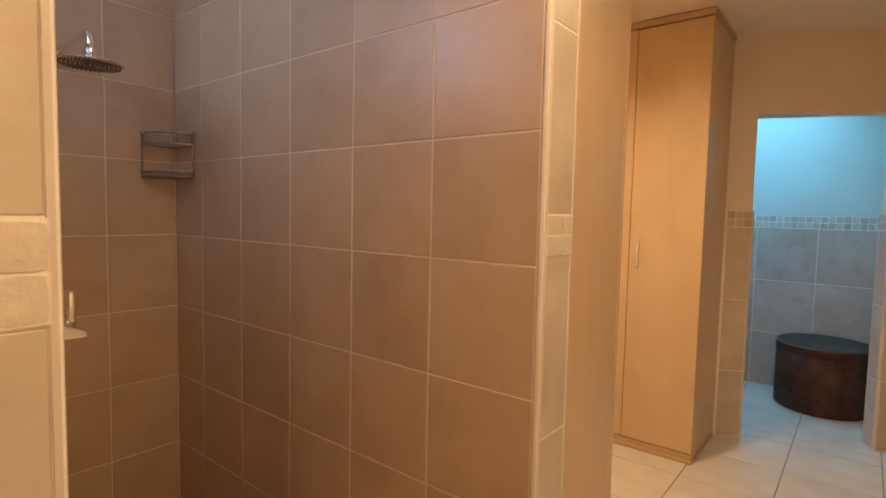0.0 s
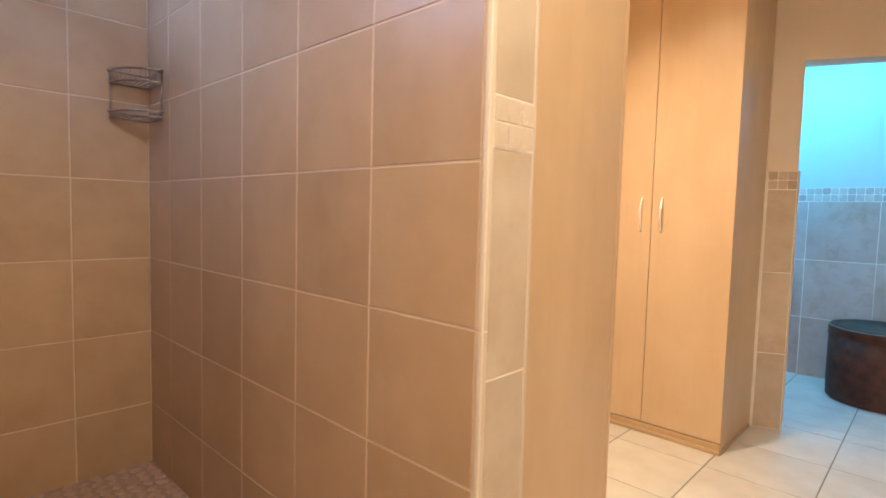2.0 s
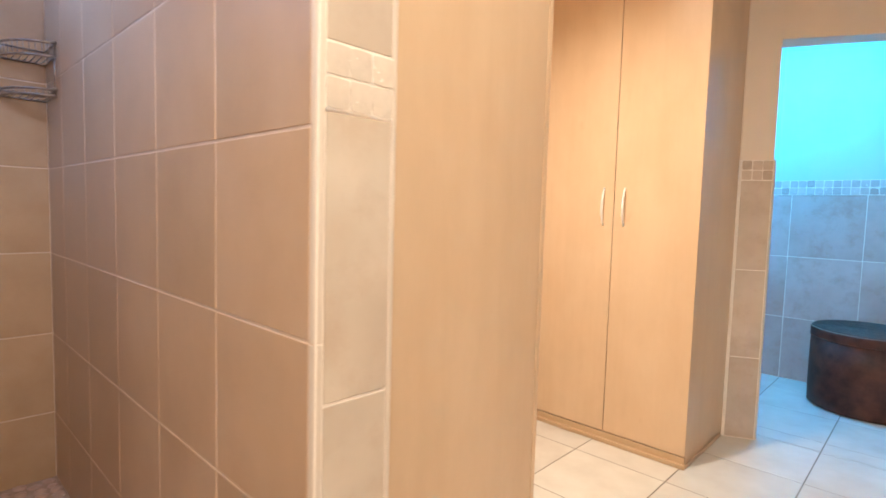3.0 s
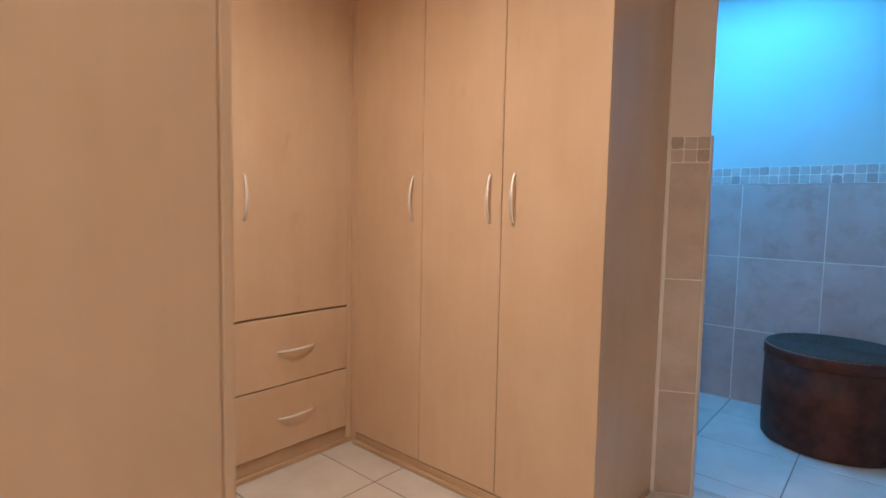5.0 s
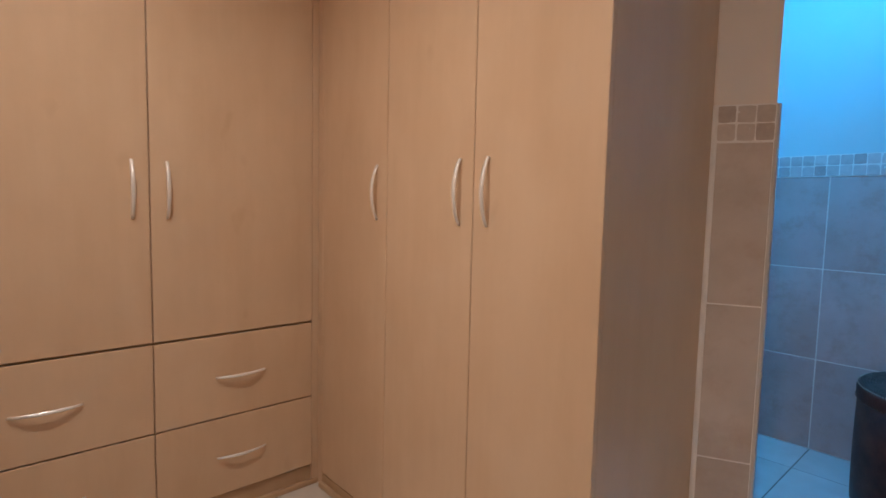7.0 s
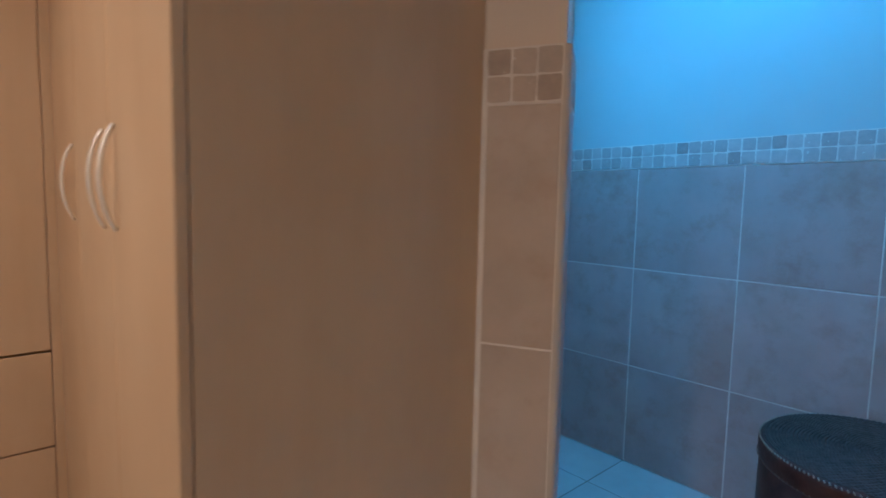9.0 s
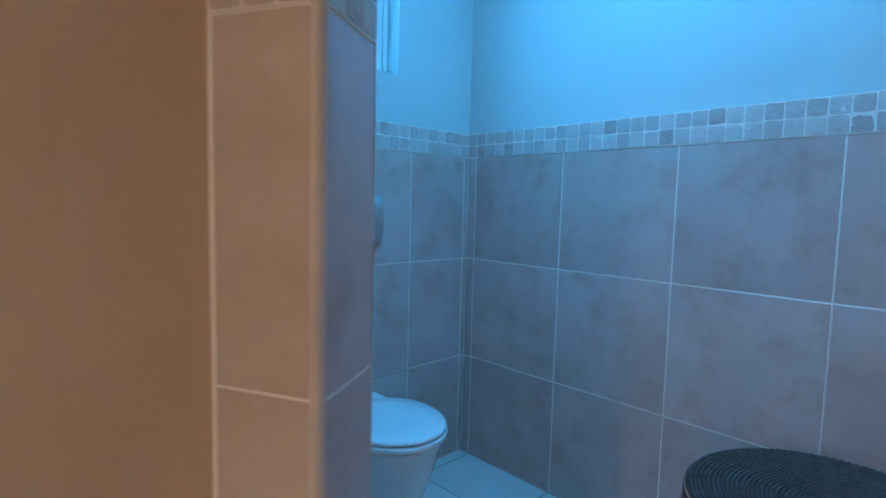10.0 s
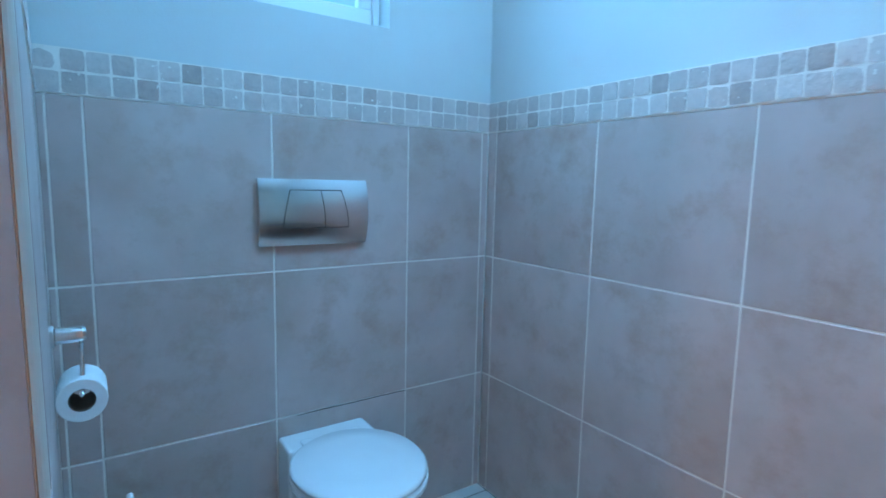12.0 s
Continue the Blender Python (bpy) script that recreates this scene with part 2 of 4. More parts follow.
def tile_wall(parent, origin, turn, xs, zs, mat, joint=0.005, depth=0.010, name="tile"):
    """Tiles on an upright face. origin: the left lower corner seen from the room, on the bed behind the tiles; turn: degrees about z of the
    face's right-hand direction from +x; xs, zs: the joints' middles along and up."""
    base = pose(*origin, 0, 0, turn)
    for x0, x1 in zip(xs, xs[1:]):
        for z0, z1 in zip(zs, zs[1:]):
            w, h = x1 - x0 - joint, z1 - z0 - joint
            if w < 0.006 or h < 0.006:
                continue
            tilt = pose(0, 0, 0, random.uniform(-0.05, 0.05), 0, random.uniform(-0.05, 0.05))
            lay(name, piece_mesh(w, h, depth, mat, 0.0013), parent, base @ Matrix.Translation((x0 + joint / 2, 0, z0 + joint / 2)) @ tilt)


def stone_mesh(seed, mat):
    """One tumbled stone of about 46 mm: rounded, uneven edges and a slightly pitted face."""
    rng = random.Random(seed)
    bm = bmesh.new()
    n = 4
    grid = [[None] * (n + 1) for _ in range(n + 1)]
    s = 0.0465
    for i in range(n + 1):
        for j in range(n + 1):
            u, w = i / n, j / n
            edge = i in (0, n) or j in (0, n)
            corner = i in (0, n) and j in (0, n)
            x, z = u * s, w * s
            x += rng.uniform(-0.0005, 0.0005)
            z += rng.uniform(-0.0005, 0.0005)
            if corner:
                x += 0.0012 if i == 0 else -0.0012
                z += 0.0012 if j == 0 else -0.0012
            y = -0.0095 if edge else -0.0100 + rng.uniform(-0.0002, 0.0002)
            grid[i][j] = bm.verts.new((x, y, z))
    for i in range(n):
        for j in range(n):
            bm.faces.new((grid[i][j], grid[i + 1][j], grid[i + 1][j + 1], grid[i][j + 1]))
    rim = [grid[i][0] for i in range(n + 1)] + [grid[n][j] for j in range(1, n + 1)] + [grid[i][n] for i in range(n - 1, -1, -1)] + [grid[0][j] for j in range(n - 1, 0, -1)]
    back = [bm.verts.new((v.co.x, 0, v.co.z)) for v in rim]
    for k in range(len(rim)):
        q = (k + 1) % len(rim)
        bm.faces.new((rim[q], rim[k], back[k], back[q]))
    me = bpy.data.meshes.new("mosaic_tile")
    bm.to_mesh(me)
    bm.free()
    me.materials.append(mat)
    return me


STONES = {tone: [stone_mesh(100 + k, mat) for k in range(9)] for tone, mat in MOSAIC.items()}


def mosaic_band(parent, origin, turn, length, pitch=0.0505, rng=None, joint=0.0040, tones=("pmppmpbm", "mppmpbpp")):
    """Two rows of tumbled stones that stand a little proud of the tiles; tones: the lower and the upper row, stone by stone."""
    rng = rng or random.Random(7)
    base = pose(*origin, 0, 0, turn)
    part("mosaic_grout", box((-0.001, -0.0060, -0.001), (length + 0.001, -0.0110, 0.103)), GROUT, parent, "", base)
    count = int(round(length / pitch))
    step = length / max(count, 1)
    for k in range(count):
        for r, row in enumerate(tones):
            wide = (step - joint) / 0.0465
            sit = base @ Matrix.Translation((k * step + joint / 2 + rng.uniform(-0.0005, 0.0005), 0, r * 0.051 + 0.0020 + rng.uniform(-0.0006, 0.0006)))
            m = sit @ pose(0, 0, 0, rng.uniform(-0.8, 0.8), rng.uniform(-1.2, 1.2), rng.uniform(-0.8, 0.8)) @ Matrix.Diagonal((wide, rng.uniform(1.20, 1.36), rng.uniform(0.995, 1.02), 1))
            lay("mosaic_tile", rng.choice(STONES[row[k % len(row)]]), parent, m)


def wall(name, boxes, mat, label):
    bm = bmesh.new()
    for a, b in boxes:
        box_into(bm, a, b)
    return tagged(part(name, bm, mat), label, "wall", kind="structure")


def grout_bed(parent, a, b, mat=None):
    return part("grout", box(a, b), mat or GROUT, parent)


def steps(start, stop, pitch, phase):
    """Joints between start and stop: the ends and every line phase + n * pitch between them."""
    lines = [start]
    n = math.ceil((start - phase) / pitch - 1e-6)
    while phase + n * pitch < stop - 1e-6:
        if phase + n * pitch > start + 1e-6:
            lines.append(phase + n * pitch)
        n += 1
    return lines + [stop]


def quarter_round(parent, x, y, z0, z1, radius, start, name="corner_trim", mat=None):
    """An upright tile-edge bead: a quarter of a round bar whose arc begins at the angle start."""
    bm = bmesh.new()
    ring = [(0, 0)] + [(radius * math.cos(start + math.pi / 2 * k / 6), radius * math.sin(start + math.pi / 2 * k / 6)) for k in range(7)]
    lower = [bm.verts.new((x + p, y + q, z0)) for p, q in ring]
    upper = [bm.verts.new((x + p, y + q, z1)) for p, q in ring]
    for k in range(len(ring)):
        j = (k + 1) % len(ring)
        bm.faces.new((lower[k], lower[j], upper[j], upper[k]))
    bm.faces.new(lower)
    bm.faces.new(upper)
    return part(name, bm, mat or TRIM_CREAM, parent)


# ---- the building ----
BED = 0.010
SHOWER_X, NORTH_Y, TOILET_X, PART_BACK = -1.955, 4.111, -1.055, 2.797
LINTEL = 2.090
# the wall with the opening stands askew, 27 degrees off the other walls
SKEW = radians(27)
ALONG, OUT = Vector((math.cos(SKEW), math.sin(SKEW))), Vector((math.sin(SKEW), -math.cos(SKEW)))
CORNER_W = Vector((0.056, 2.698))
CORNER_E = CORNER_W + ALONG * 0.755
THICK = 0.125
EAST, SOUTH = 1.60, -2.60

# plan of the unseen ceiling opening added for the overhead fill lamp
FILL_X0, FILL_X1, FILL_Y0, FILL_Y1 = -0.40, 0.30, 3.37, 3.87
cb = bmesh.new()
for a, b in (((-2.2, SOUTH - 0.15), (EAST + 0.15, FILL_Y0)), ((-2.2, FILL_Y1), (EAST + 0.15, NORTH_Y + 0.15)), ((-2.2, FILL_Y0), (FILL_X0, FILL_Y1)), ((FILL_X1, FILL_Y0), (EAST + 0.15, FILL_Y1))):
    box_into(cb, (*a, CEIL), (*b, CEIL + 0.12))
ceiling = tagged(part("ceiling", cb, CEILING_PAINT), "smooth cream painted ceiling with an opening added for fill light", "ceiling", kind="structure")

wall_west = wall("wall_west", [((-2.12, SOUTH, 0), (SHOWER_X - BED, 2.75, CEIL))], PAINT_CREAM, "cream plastered outer wall behind shower and wardrobes")
wall_south = wall("wall_south", [((-2.12, SOUTH - 0.12, 0), (EAST + 0.12, SOUTH, CEIL))], PAINT_CREAM, "cream plastered wall of the bathroom")
wall_east = wall("wall_east", [((EAST, SOUTH, 0), (EAST + 0.12, NORTH_Y + 0.12, CEIL))], PAINT_CREAM, "cream plastered outer wall of the bathroom")
wall_shower = wall("wall_shower_north", [((SHOWER_X - BED + 0.001, BED, 0), (-BED, 0.142, CEIL))], PAINT_CREAM, "thin wall tiled in tan stone-look tiles beside the shower")
SW_X0, SW_X1, SW_Z0, SW_Z1 = -1.60, -0.70, 2.08, 2.50
wall_jamb = wall("wall_shower_south", [((SHOWER_X - BED + 0.001, -1.15, 0), (-BED, -0.994 - BED, SW_Z0)), ((SHOWER_X - BED + 0.001, -1.15, SW_Z1), (-BED, -0.994 - BED, CEIL)), ((SHOWER_X - BED + 0.001, -1.15, SW_Z0), (SW_X0, -0.994 - BED, SW_Z1)), ((SW_X1, -1.15, SW_Z0), (-BED, -0.994 - BED, SW_Z1))], PAINT_CREAM, "shower wall with cream tiled end and small high window")
wall_side = wall("wall_side", [((-0.15, SOUTH, 0), (-BED, -1.1505, CEIL))], PAINT_CREAM, "cream plastered wall tiled beside the shower")


def prism(points, z0, z1):
    """An upright block over a plan."""
    bm = bmesh.new()
    low = [bm.verts.new((x, y, z0)) for x, y in points]
    top = [bm.verts.new((x, y, z1)) for x, y in points]
    for k in range(len(points)):
        j = (k + 1) % len(points)
        bm.faces.new((low[k], low[j], top[j], top[k]))
    bm.faces.new(low)
    bm.faces.new(top)
    return bm


def in_plan(corner, along, deep):
    """A place in the askew wall's plan: metres along it from a corner, and into it from its front."""
    q = corner + ALONG * along - OUT * deep
    return (q.x, q.y)


INNER_W = Vector((-0.038, 2.848))
BACK_TURN = math.degrees(math.atan2(2.800 - 2.848, TOILET_X + 0.038))
REVEAL = (INNER_W - CORNER_W).normalized()
R_OUT = Vector((REVEAL.y, -REVEAL.x))
W_FRONT = tuple(CORNER_W + REVEAL * BED - R_OUT * BED)
W_BACK = tuple(INNER_W - REVEAL * BED - R_OUT * BED)
E_FRONT, E_BACK = in_plan(CORNER_E, BED, BED), in_plan(CORNER_E, BED, THICK - BED)
reach = (EAST - 0.001 - E_FRONT[0]) / ALONG.x
wall_part = tagged(part("wall_partition", prism([(-1.96, 2.69), (-0.0945, 2.69), (-0.0945, W_FRONT[1] - (W_FRONT[0] + 0.0945) * math.tan(SKEW)), W_FRONT, W_BACK, (TOILET_X, PART_BACK - BED), (-1.96, PART_BACK - BED)], 0, CEIL), PAINT_CREAM), "cream plastered askew partition with an open doorway to the toilet", "wall", kind="structure")
part("wall_pier", prism([E_FRONT, (EAST - 0.001, E_FRONT[1] + reach * ALONG.y), (EAST - 0.001, E_FRONT[1] + reach * ALONG.y + THICK), E_BACK], 0, CEIL), PAINT_CREAM, wall_part)
part("lintel", prism([(W_FRONT[0] + 0.0005, W_FRONT[1]), in_plan(CORNER_E, BED - 0.0005, BED), in_plan(CORNER_E, BED - 0.0005, THICK - BED), (W_BACK[0] + 0.0005, W_BACK[1])], LINTEL, CEIL - 0.0005), PAINT_CREAM, wall_part)
WIN_Y0, WIN_Y1, WIN_Z0, WIN_Z1 = 2.985, 3.705, 1.655, 2.30
wall_toilet = wall("wall_toilet_west", [((-1.30, PART_BACK - BED + 0.001, 0), (TOILET_X - BED, NORTH_Y + BED, WIN_Z0)), ((-1.30, PART_BACK - BED + 0.001, WIN_Z1), (TOILET_X - BED, NORTH_Y + BED, CEIL)), ((-1.30, PART_BACK - BED + 0.001, WIN_Z0), (TOILET_X - BED, WIN_Y0, WIN_Z1)), ((-1.30, WIN_Y1, WIN_Z0), (TOILET_X - BED, NORTH_Y + BED, WIN_Z1))], PAINT_WHITE, "white painted toilet wall tiled below, with a window")
wall_north = wall("wall_north", [((-1.30, NORTH_Y + BED + 0.001, 0), (EAST - 0.001, NORTH_Y + 0.13, CEIL))], PAINT_WHITE, "white painted toilet wall with stone-look tiles below")

# skins of white paint on the toilet side of the partition
part("toilet_plaster", prism([(W_BACK[0], W_BACK[1] + 0.0012), (W_BACK[0], W_BACK[1] + 0.006), (TOILET_X, PART_BACK - BED + 0.006), (TOILET_X, PART_BACK - BED + 0.0012)], 1.462, CEIL - 0.001), PAINT_WHITE, wall_part)

# floor, on one level through the opening
floor = tagged(part("floor", box((-2.12, SOUTH - 0.1, -0.15), (EAST + 0.1, NORTH_Y + 0.12, -0.0010)), FLOOR_GROUT), "large glossy cream ceramic floor tiles with dark joints", "floor", kind="structure")


# ---- wardrobes ----
def arched_handle(parent, place, length, upright=True, turn=0):
    """A satin bow handle that stands off the front; the front faces -y before the turn."""
    pts, rad = [], []
    for k in range(15):
        u = k / 14
        a = (u - 0.5) * length
        out = -0.003 - (0.024 if upright else 0.019) * math.sin(math.pi * u) ** 0.75
        pts.append((0, out, a) if upright else (a, out, 0))
        rad.append(0.0034 + 0.0014 * math.sin(math.pi * u))
    bm = tube_into(bmesh.new(), pts, rad, 10)
    stretch = Matrix.Diagonal((1.45, 1, 1, 1)) if upright else Matrix.Diagonal((1, 1, 1.2, 1))
    bmesh.ops.transform(bm, matrix=stretch, verts=bm.verts)
    return part("handle", bm, SATIN, parent, "satin metal bow handle", pose(*place, 0, 0, 0), smooth=True)


def front(parent, name, x0, x1, z0, z1, label=""):
    """A door or drawer front, 18 mm thick with rounded edges, its face at y = 0."""
    return part(name, box((x0 + 0.0016, 0.0, z0 + 0.0026), (x1 - 0.0016, 0.018, z1 - 0.0026), 0.0024, 2), MAPLE, parent, label)


DOOR_Z0, DOOR_Z1, TOP = 0.053, 2.545, 2.585


def north_wardrobe():
    """Local x runs along the front, y into the depth; the front's face is y = 0."""
    w = thing("wardrobe", (-1.357, 2.068, 0), "tall maple wardrobe with three closed doors and bow handles", "wardrobe", "built-in maple wardrobes")
    width, depth = 1.257, 0.612
    part("body", box((0.0, 0.0215, 0.045), (width - 0.0195, depth, TOP - 0.037)), MAPLE_EDGE, w)
    part("end_panel", box((width - 0.0190, 0.0192, 0.0), (width - 0.0010, 0.5760, TOP - 0.037), 0.0015, 1), MAPLE, w)
    part("plinth", box((0.0, 0.001, 0.0), (width - 0.001, 0.0188, 0.0505), 0.001, 1), MAPLE_EDGE, w)
    part("plinth_bead", box((0.0, -0.018, 0.0), (width + 0.006, 0.0008, 0.022), 0.004, 2), MAPLE_EDGE, w)
    part("end_bead", box((width - 0.0005, 0.0012, 0.0), (width + 0.008, 0.535, 0.022), 0.004, 2), MAPLE_EDGE, w)
    part("cornice", box((-0.02, -0.012, TOP - 0.036), (width + 0.010, 0.576, TOP), 0.003, 2), MAPLE_EDGE, w)
    part("filler", box((-0.037, 0.001, 0.0), (-0.0005, 0.020, TOP - 0.037), 0.002, 1), MAPLE, w)
    edges = [0.0, 0.434, 0.845, width + 0.002]
    for k in range(3):
        d = front(w, "door", edges[k], edges[k + 1], DOOR_Z0, DOOR_Z1)
        hx = edges[k + 1] - 0.053 if k < 2 else edges[k] + 0.057
        arched_handle(d, (hx, 0, 1.217), 0.190)
    return w


def west_wardrobe():
    """Two tall doors over two rows of drawers; its front faces the passage (+x)."""
    w = thing("wardrobe", (-1.395, 0.815, 0), "maple wardrobe with two tall doors above four drawers", "wardrobe", "built-in maple wardrobes", 90)
    width, depth = 1.2532, 0.565
    part("body", box((0.0, 0.0215, 0.075), (width, depth, TOP - 0.037)), MAPLE_EDGE, w)
    part("filler", box((-0.021, 0.001, 0.0), (0.0548, 0.020, TOP - 0.036), 0.002, 1), MAPLE, w)
    part("filler", box((1.2272, 0.001, 0.0), (width + 0.009, 0.020, TOP - 0.036), 0.002, 1), MAPLE, w)
    part("plinth", box((0.054, 0.012, 0.0), (1.228, 0.021, 0.080), 0.001, 1), MAPLE_EDGE, w)
    part("plinth_bead", box((0.054, -0.006, 0.0), (width, 0.0115, 0.022), 0.004, 2), MAPLE_EDGE, w)
    part("cornice", box((0.0, -0.012, TOP - 0.036), (width, depth, TOP), 0.003, 2), MAPLE_EDGE, w)
    cols = [0.055, 0.641, 1.227]
    for k in range(2):
        d = front(w, "door", cols[k], cols[k + 1], 0.693, DOOR_Z1)
        arched_handle(d, (cols[1] + (-0.052 if k == 0 else 0.052), 0, 1.208), 0.190)
        for z0, z1 in ((0.084, 0.380), (0.380, 0.690)):
            dr = front(w, "drawer", cols[k], cols[k + 1], z0, z1)
            arched_handle(dr, ((cols[k] + cols[k + 1]) / 2, 0, (z0 + z1) / 2), 0.182, upright=False)
    return w


def south_wardrobe():
    """Backs onto the shower's wall and faces +y; only its end panel and edges show."""
    w = thing("wardrobe", (-0.095, 0.792, 0), "maple wardrobe seen from its plain end panel beside the shower", "wardrobe", "built-in maple wardrobes", 180)
    width, depth = 1.296, 0.642
    part("body", box((0.020, 0.0215, 0.075), (width, depth, TOP - 0.037)), MAPLE_EDGE, w)
    part("end_panel", box((0.001, 0.0192, 0.0), (0.0190, depth + 0.006, CEIL - 0.004), 0.002, 1), MAPLE, w)
    part("plinth", box((0.020, 0.012, 0.0), (width, 0.021, 0.082), 0.001, 1), MAPLE_EDGE, w)
    part("cornice", box((0.020, -0.008, TOP - 0.036), (width, depth, TOP), 0.003, 2), MAPLE_EDGE, w)
    edges = [-0.002, 0.42, 0.84, 1.26]
    for k in range(3):
        d = front(w, "door", edges[k], edges[k + 1], DOOR_Z0, DOOR_Z1)
        arched_handle(d, (edges[k] + (0.36 if k % 2 == 0 else 0.06), 0, 1.217), 0.190)
    return w


north_wardrobe()
west_wardrobe()
south_wardrobe()


# ---- the toilet room ----
def toilet():
    """Back-to-wall pan on the west wall; local -y is away from the wall."""
    w = thing("toilet", (TOILET_X, 3.466, 0), "white ceramic toilet with its lid closed, below a flush plate", "toilet", "", 90)
    def ring(bm, cy, half_w, back, fwd, z, sides=36):
        out = []
        for j in range(sides):
            a = 2 * math.pi * j / sides
            x, y = math.sin(a) * half_w, math.cos(a)
            y = cy + (back if y > 0 else fwd) * y
            out.append(bm.verts.new((x, y, z)))
        return out

    def loft(levels, sides=36):
        bm = bmesh.new()
        rings = [ring(bm, *lv) for lv in levels]
        for r0, r1 in zip(rings, rings[1:]):
            for j in range(sides):
                bm.faces.new((r0[j], r0[(j + 1) % sides], r1[(j + 1) % sides], r1[j]))
        bm.faces.new(rings[0])
        bm.faces.new(rings[-1])
        return bm

    # y is negative away from the wall
    part("pan", loft([(-0.20, 0.105, 0.16, 0.20, 0.0), (-0.20, 0.103, 0.16, 0.20, 0.05), (-0.205, 0.106, 0.165, 0.205, 0.16), (-0.235, 0.135, 0.19, 0.225, 0.27), (-0.265, 0.160, 0.18, 0.205, 0.345), (-0.274, 0.172, 0.18, 0.204, 0.375)]), CERAMIC, w, "", smooth=True)
    part("back_block", box((-0.140, -0.112, 0.05), (0.140, -0.001, 0.402), 0.012, 3), CERAMIC, w, smooth=False)
    part("seat", loft([(-0.274, 0.172, 0.182, 0.202, 0.377), (-0.274, 0.184, 0.188, 0.214, 0.382), (-0.274, 0.184, 0.188, 0.214, 0.394), (-0.274, 0.176, 0.184, 0.206, 0.398)]), SEAT_PLASTIC, w, "", smooth=False)
    part("lid", loft([(-0.272, 0.167, 0.180, 0.196, 0.401), (-0.272, 0.182, 0.190, 0.212, 0.405), (-0.272, 0.182, 0.190, 0.212, 0.412), (-0.272, 0.174, 0.182, 0.203, 0.4185), (-0.272, 0.11, 0.12, 0.13, 0.4225)]), SEAT_PLASTIC, w, "", smooth=True)
    for x in (-0.075, 0.075):
        part("hinge", box((x - 0.020, -0.112, 0.394), (x + 0.020, -0.070, 0.410), 0.006, 2), SEAT_PLASTIC, w)
    return w


toilet()


def flush_plate():
    w = thing("flush_plate", (TOILET_X + 0.001, 3.446, 1.0810), "brushed metal dual flush plate on the tiled wall", "flush plate", "", 90)
    hw, hh = 0.166, 0.096

    def face_y(x, z):
        """The plate's face bows outwards both ways and rolls back at its lower edge."""
        u, v = x / hw, z / hh
        return -0.013 - 0.003 * (1 - u ** 4) - 0.019 * (1 - v * v)

    bm = bmesh.new()
    nx, nz = 20, 14
    grid = [[bm.verts.new((-hw + 2 * hw * k / nx, face_y(-hw + 2 * hw * k / nx, -hh + 2 * hh * q / nz), -hh + 2 * hh * q / nz)) for q in range(nz + 1)] for k in range(nx + 1)]
    for k in range(nx):
        for q in range(nz):
            bm.faces.new((grid[k][q], grid[k + 1][q], grid[k + 1][q + 1], grid[k][q + 1])).smooth = True
    rim = [grid[k][0] for k in range(nx + 1)] + [grid[nx][q] for q in range(1, nz + 1)] + [grid[k][nz] for k in range(nx - 1, -1, -1)] + [grid[0][q] for q in range(nz - 1, 0, -1)]
    near = [bm.verts.new(v.co) for v in rim]
    back = [bm.verts.new((v.co.x, 0, v.co.z)) for v in rim]
    for k in range(len(rim)):
        q = (k + 1) % len(rim)
        bm.faces.new((near[k], near[q], back[q], back[k]))
    part("plate", bm, BRUSHED, w)

    def button(name, x0, x1, skew0, skew1):
        b2 = bmesh.new()
        lo, hi = -0.046, 0.066
        m = 10
        strips = []
        for k in range(m + 1):
            v = k / m
            z = lo + (hi - lo) * v
            l, r = x0 + skew0 * v ** 1.6, x1 + skew1 * v ** 1.6
            strips.append([b2.verts.new((l + (r - l) * q / 6, face_y(l + (r - l) * q / 6, z) - 0.0006, z)) for q in range(7)])
        for a, b in zip(strips, strips[1:]):
            for q in range(6):
                b2.faces.new((a[q], a[q + 1], b[q + 1], b[q])).smooth = True
        rim = strips[0] + [t[-1] for t in strips[1:]] + strips[-1][-2::-1] + [t[0] for t in strips[-2:0:-1]]
        edge = [b2.verts.new(t.co) for t in rim]
        deep = [b2.verts.new((t.co.x, t.co.y + 0.004, t.co.z)) for t in rim]
        for k in range(len(rim)):
            q = (k + 1) % len(rim)
            b2.faces.new((edge[k], edge[q], deep[q], deep[k]))
        return part(name, b2, BRUSHED, w, "brushed metal push button")

    # thin dark joints round the buttons
    def joint(points):
        pts = [(x, face_y(x, z) - 0.0004, z) for x, z in points]
        return part("joint", tube(pts, 0.0011, 6), BLACK_GAP, w, "dark joint")

    button("button", -0.1005, 0.0235, 0.022, -0.012)
    button("button", 0.0265, 0.0995, -0.012, -0.022)
    arc = lambda x, s: [(x + s * (k / 8) ** 1.6, -0.045 + 0.110 * k / 8) for k in range(9)]
    joint(arc(-0.1005, 0.022))
    joint(arc(0.025, -0.012))
    joint(arc(0.0995, -0.022))
    joint([(x / 100, -0.045) for x in (-10.05, -5, -1, 3, 7, 9.95)])
    joint([(x / 100, 0.065) for x in (-7.85, -4, -1, 2, 5, 7.75)])
    return w


flush_plate()


